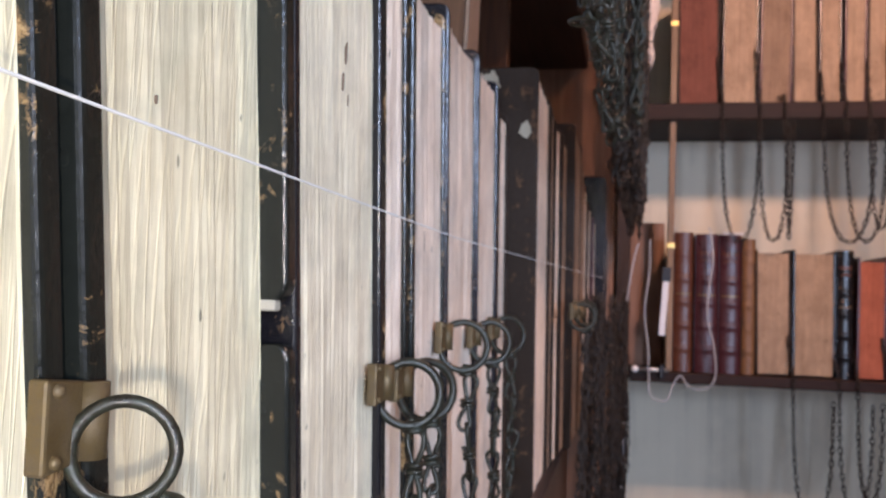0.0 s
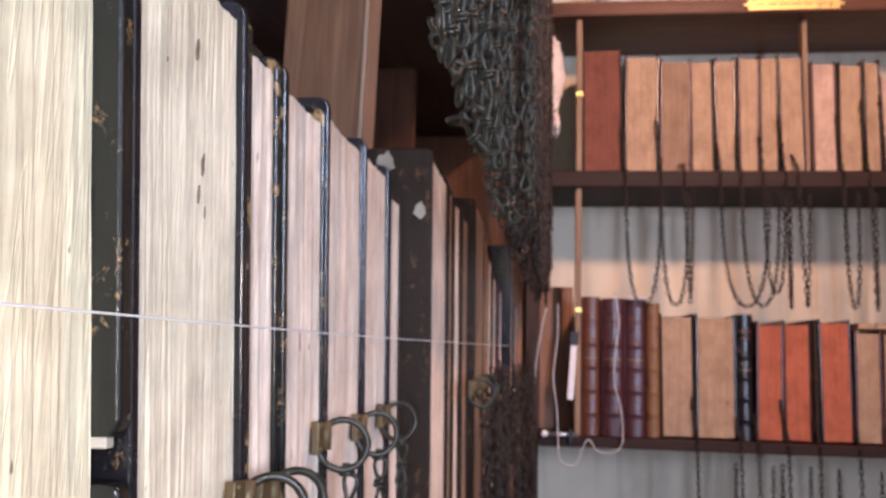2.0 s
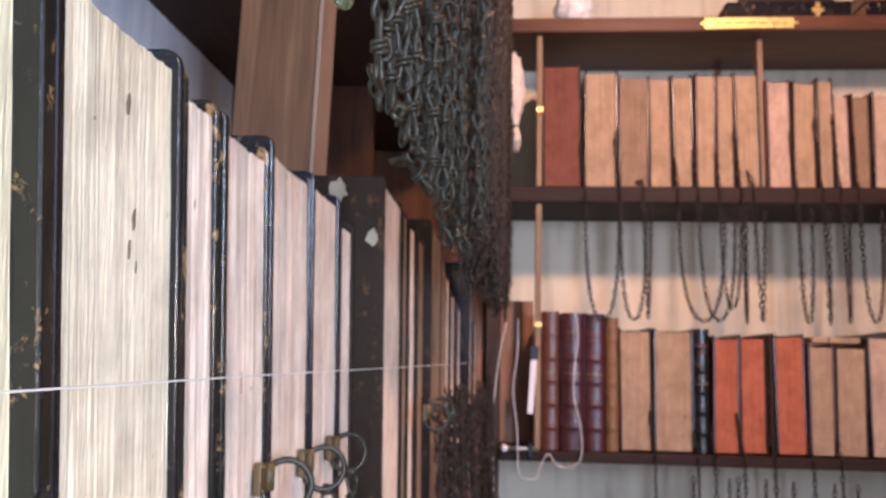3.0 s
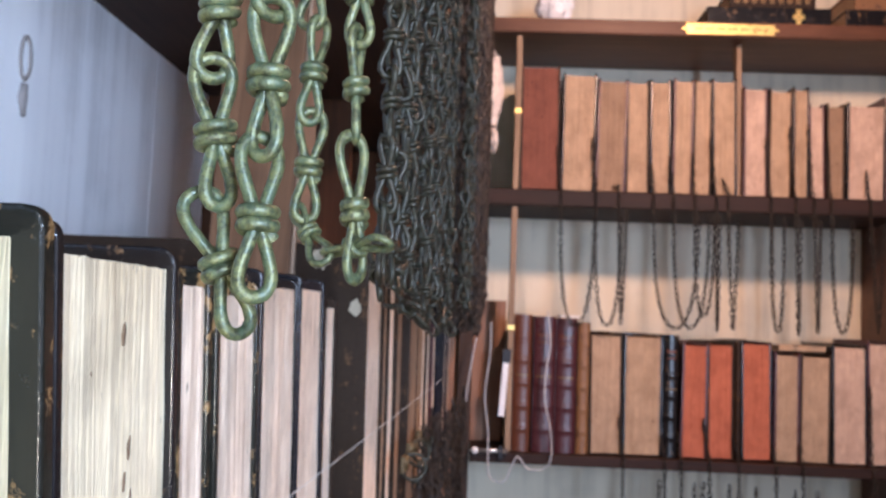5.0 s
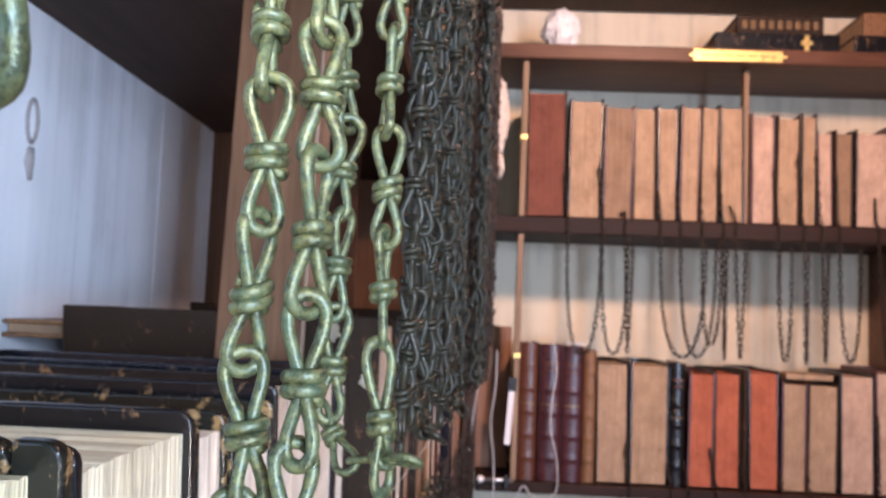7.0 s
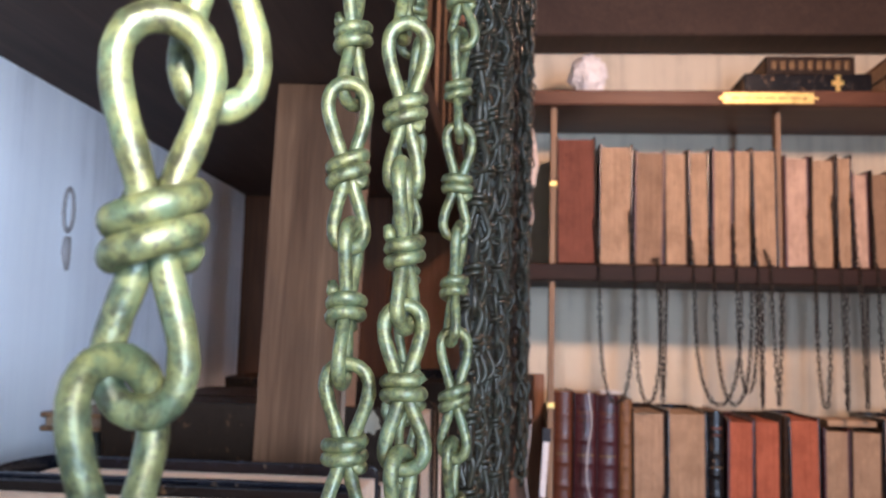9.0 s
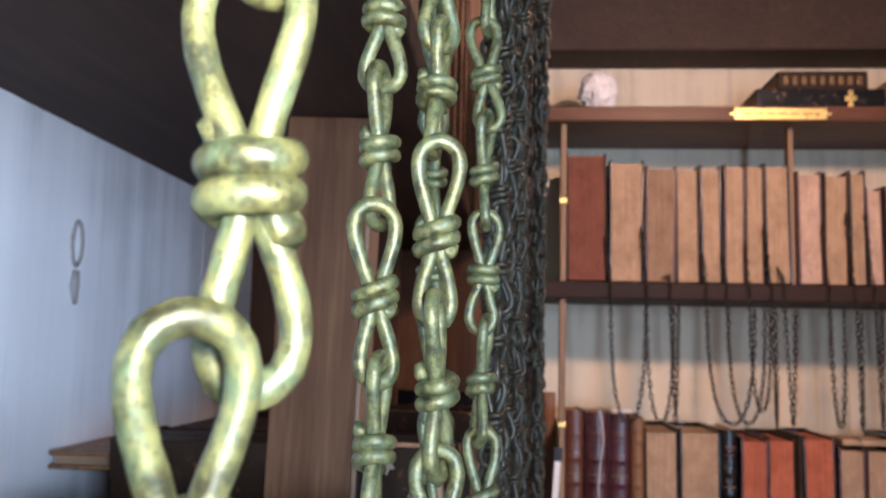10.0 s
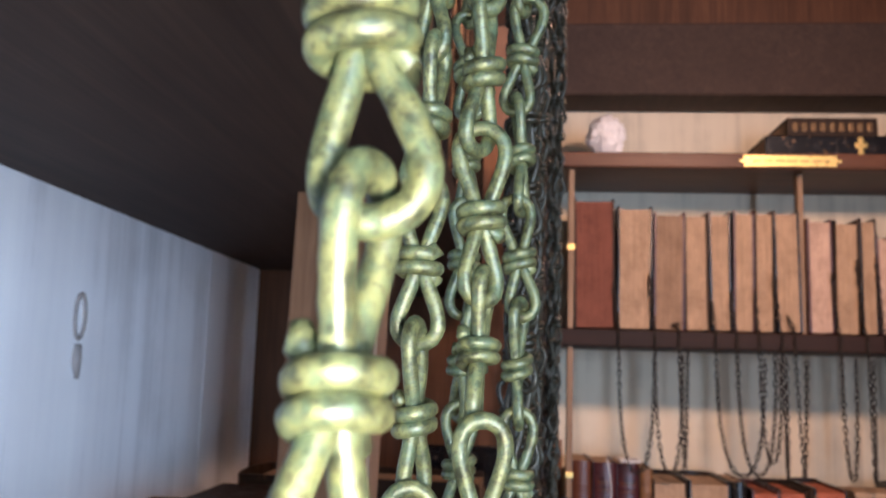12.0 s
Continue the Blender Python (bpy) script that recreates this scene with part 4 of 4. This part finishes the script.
# ---- small iron chains of the far shelves ----
def fine_chain(points, seed):
    """Small oval iron links along a line, joined into one hanging chain."""
    rnd = random.Random(seed)
    chunks = []
    spin = rnd.uniform(0, 90)
    for p, d in along_path(points, 0.0140):
        spin += 90 + rnd.uniform(-15, 15)
        q = d.to_track_quat("Z", "Y").to_matrix().to_4x4() @ pose(0, 0, 0, 0, 0, spin)
        path = [p + q.to_3x3() @ Vector((0.0042 * math.cos(a), 0, 0.0094 * math.sin(a))) for a in np.linspace(0, 2 * math.pi, 9)[:-1]]
        chunks.append(tube_data(path, 0.0016, 4, True))
    return tagged(new("fine_chain", mesh_of("fine_chain", chunks, IRON)), "thin dark iron chain looped below the far shelf", "chain", "chains of the far shelves")


def far_loop(xa, xb, bottom, start, seed, ztop=1.862):
    """From a book's edge down over the shelf, through a loop and up to the shelf's edge."""
    rnd = random.Random(seed)
    pts = [(xa - 0.012 * rnd.random(), 2.268, start), (xa, 2.262, ztop + 0.02), (xa, 2.2465, ztop), (xa, 2.2445, ztop - 0.05)]
    n = 12
    depth = ztop - 0.05 - bottom
    for i in range(1, n + 1):
        s = i / n
        pts.append((xa + (xb - xa) * (0.5 - 0.5 * math.cos(math.pi * s)) if abs(xb - xa) > 0.03 else xa + (xb - xa) * s,
                    2.2445 - 0.004 * math.sin(math.pi * s), bottom + depth * abs(2 * s - 1) ** (2.2 if abs(xb - xa) > 0.03 else 1.3)))
    return fine_chain(pts, seed)


for i, (xa, xb, bot, st) in enumerate((
        (0.397, 0.477, 1.545, 1.97), (0.479, 0.540, 1.548, 1.99), (0.533, 0.552, 1.560, 1.88), (0.615, 0.722, 1.548, 1.93),
        (0.662, 0.745, 1.550, 1.95), (0.712, 0.757, 1.580, 1.96), (0.762, 0.770, 1.548, 2.00), (0.790, 0.814, 1.552, 1.90),
        (0.890, 0.920, 1.550, 2.00), (0.948, 0.958, 1.548, 2.03), (0.990, 1.004, 1.552, 2.04), (1.030, 1.078, 1.552, 2.00), (1.120, 1.150, 1.56, 1.93))):
    far_loop(xa, xb, bot, st, 500 + i)
for i, (xa, xb, bot, st) in enumerate((
        (0.556, 0.640, 0.93, 1.33), (0.652, 0.72, 0.95, 1.28), (0.690, 0.74, 0.98, 1.30), (0.755, 0.80, 0.95, 1.33), (0.822, 0.86, 0.97, 1.29),
        (0.907, 0.95, 0.95, 1.28), (0.968, 1.00, 0.96, 1.29), (1.128, 1.16, 0.96, 1.42))):
    far_loop(xa, xb, bot, st, 540 + i, 1.240)

# ---- flex, rod end and paper slips beside the far shelves ----
FLEX_A = ((0.214, 1.536), (0.200, 1.470), (0.188, 1.370), (0.184, 1.300), (0.190, 1.10), (0.185, 0.9))
FLEX_B = ((0.240, 1.545), (0.240, 1.470), (0.231, 1.380), (0.240, 1.300), (0.243, 1.235), (0.245, 1.195), (0.262, 1.180), (0.285, 1.182),
          (0.297, 1.215), (0.312, 1.238), (0.330, 1.215), (0.352, 1.208), (0.378, 1.217), (0.389, 1.245), (0.384, 1.310), (0.370, 1.370),
          (0.372, 1.440), (0.380, 1.500), (0.374, 1.560), (0.370, 1.575))


def smooth_line(pts, n):
    p = np.array(pts, float)
    s = np.linspace(0, len(p) - 1, n)
    out = []
    for v in s:
        i = min(int(v), len(p) - 2)
        t = v - i
        a, b, c, d = p[max(i - 1, 0)], p[i], p[i + 1], p[min(i + 2, len(p) - 1)]
        out.append(0.5 * (2 * b + (c - a) * t + (2 * a - 5 * b + 4 * c - d) * t * t + (3 * b - a - 3 * c + d) * t ** 3))
    return np.array(out)


for pts, lab in ((FLEX_A, "white flex hanging beside the chains"), (FLEX_B, "white flex looped over the lower far shelf")):
    q = smooth_line(pts, 90)
    path = [(x, 2.232 if x > 0.2 else 2.225, z) for x, z in q]
    tagged(new("electric_flex", mesh_of("electric_flex", [tube_data(path, 0.0019, 7)], CABLE_WHITE)), lab, "cable", "cables")
rod = thing("chain_rod", "iron rod with bright end below the shelf edge", "rod", "", pose(0.212, 2.238, 1.2475))
bm = bmesh.new()
bmesh.ops.create_cone(bm, cap_ends=True, segments=16, radius1=0.0050, radius2=0.0050, depth=0.075, matrix=Matrix.Translation((0.0375, 0, 0)) @ pose(0, 0, 0, 0, 90, 0))
part("shaft", bm, STEEL, rod, smooth=True)
bm = bmesh.new()
bmesh.ops.create_uvsphere(bm, u_segments=14, v_segments=9, radius=0.0085)
part("knob", bm, PLASTER_WHITE, rod, "white knob", smooth=True)
part("bracket", box_bm(0.055, -0.006, -0.018, 0.064, 0.012, 0.012, 0.001), BLACK, rod)
tag = thing("paper_tag", "white paper slip with black clip on shelf upright", "tag", "", pose(0.281, 2.2575, 1.475, 0, 3.5, 0))
part("slip", box_bm(-0.008, -0.0006, -0.150, 0.006, 0.0006, -0.022, 0.0004, 1), PAPER_WHITE, tag)
part("clip", box_bm(-0.011, -0.003, -0.024, 0.009, 0.004, 0.008, 0.001), BLACK, tag)
solid("paper_sheet", box_bm(0.405, 2.285, 1.5632, 0.452, 2.36, 1.5685, 0.001, 1), PAPER_WHITE, "folded white paper lying on maroon books", "paper")
solid("pamphlet", box_bm(0.925, 2.288, 1.5035, 1.035, 2.40, 1.517, 0.0015, 1), PAPER_OCHRE, "thin ochre pamphlet lying flat on two books", "pamphlet")
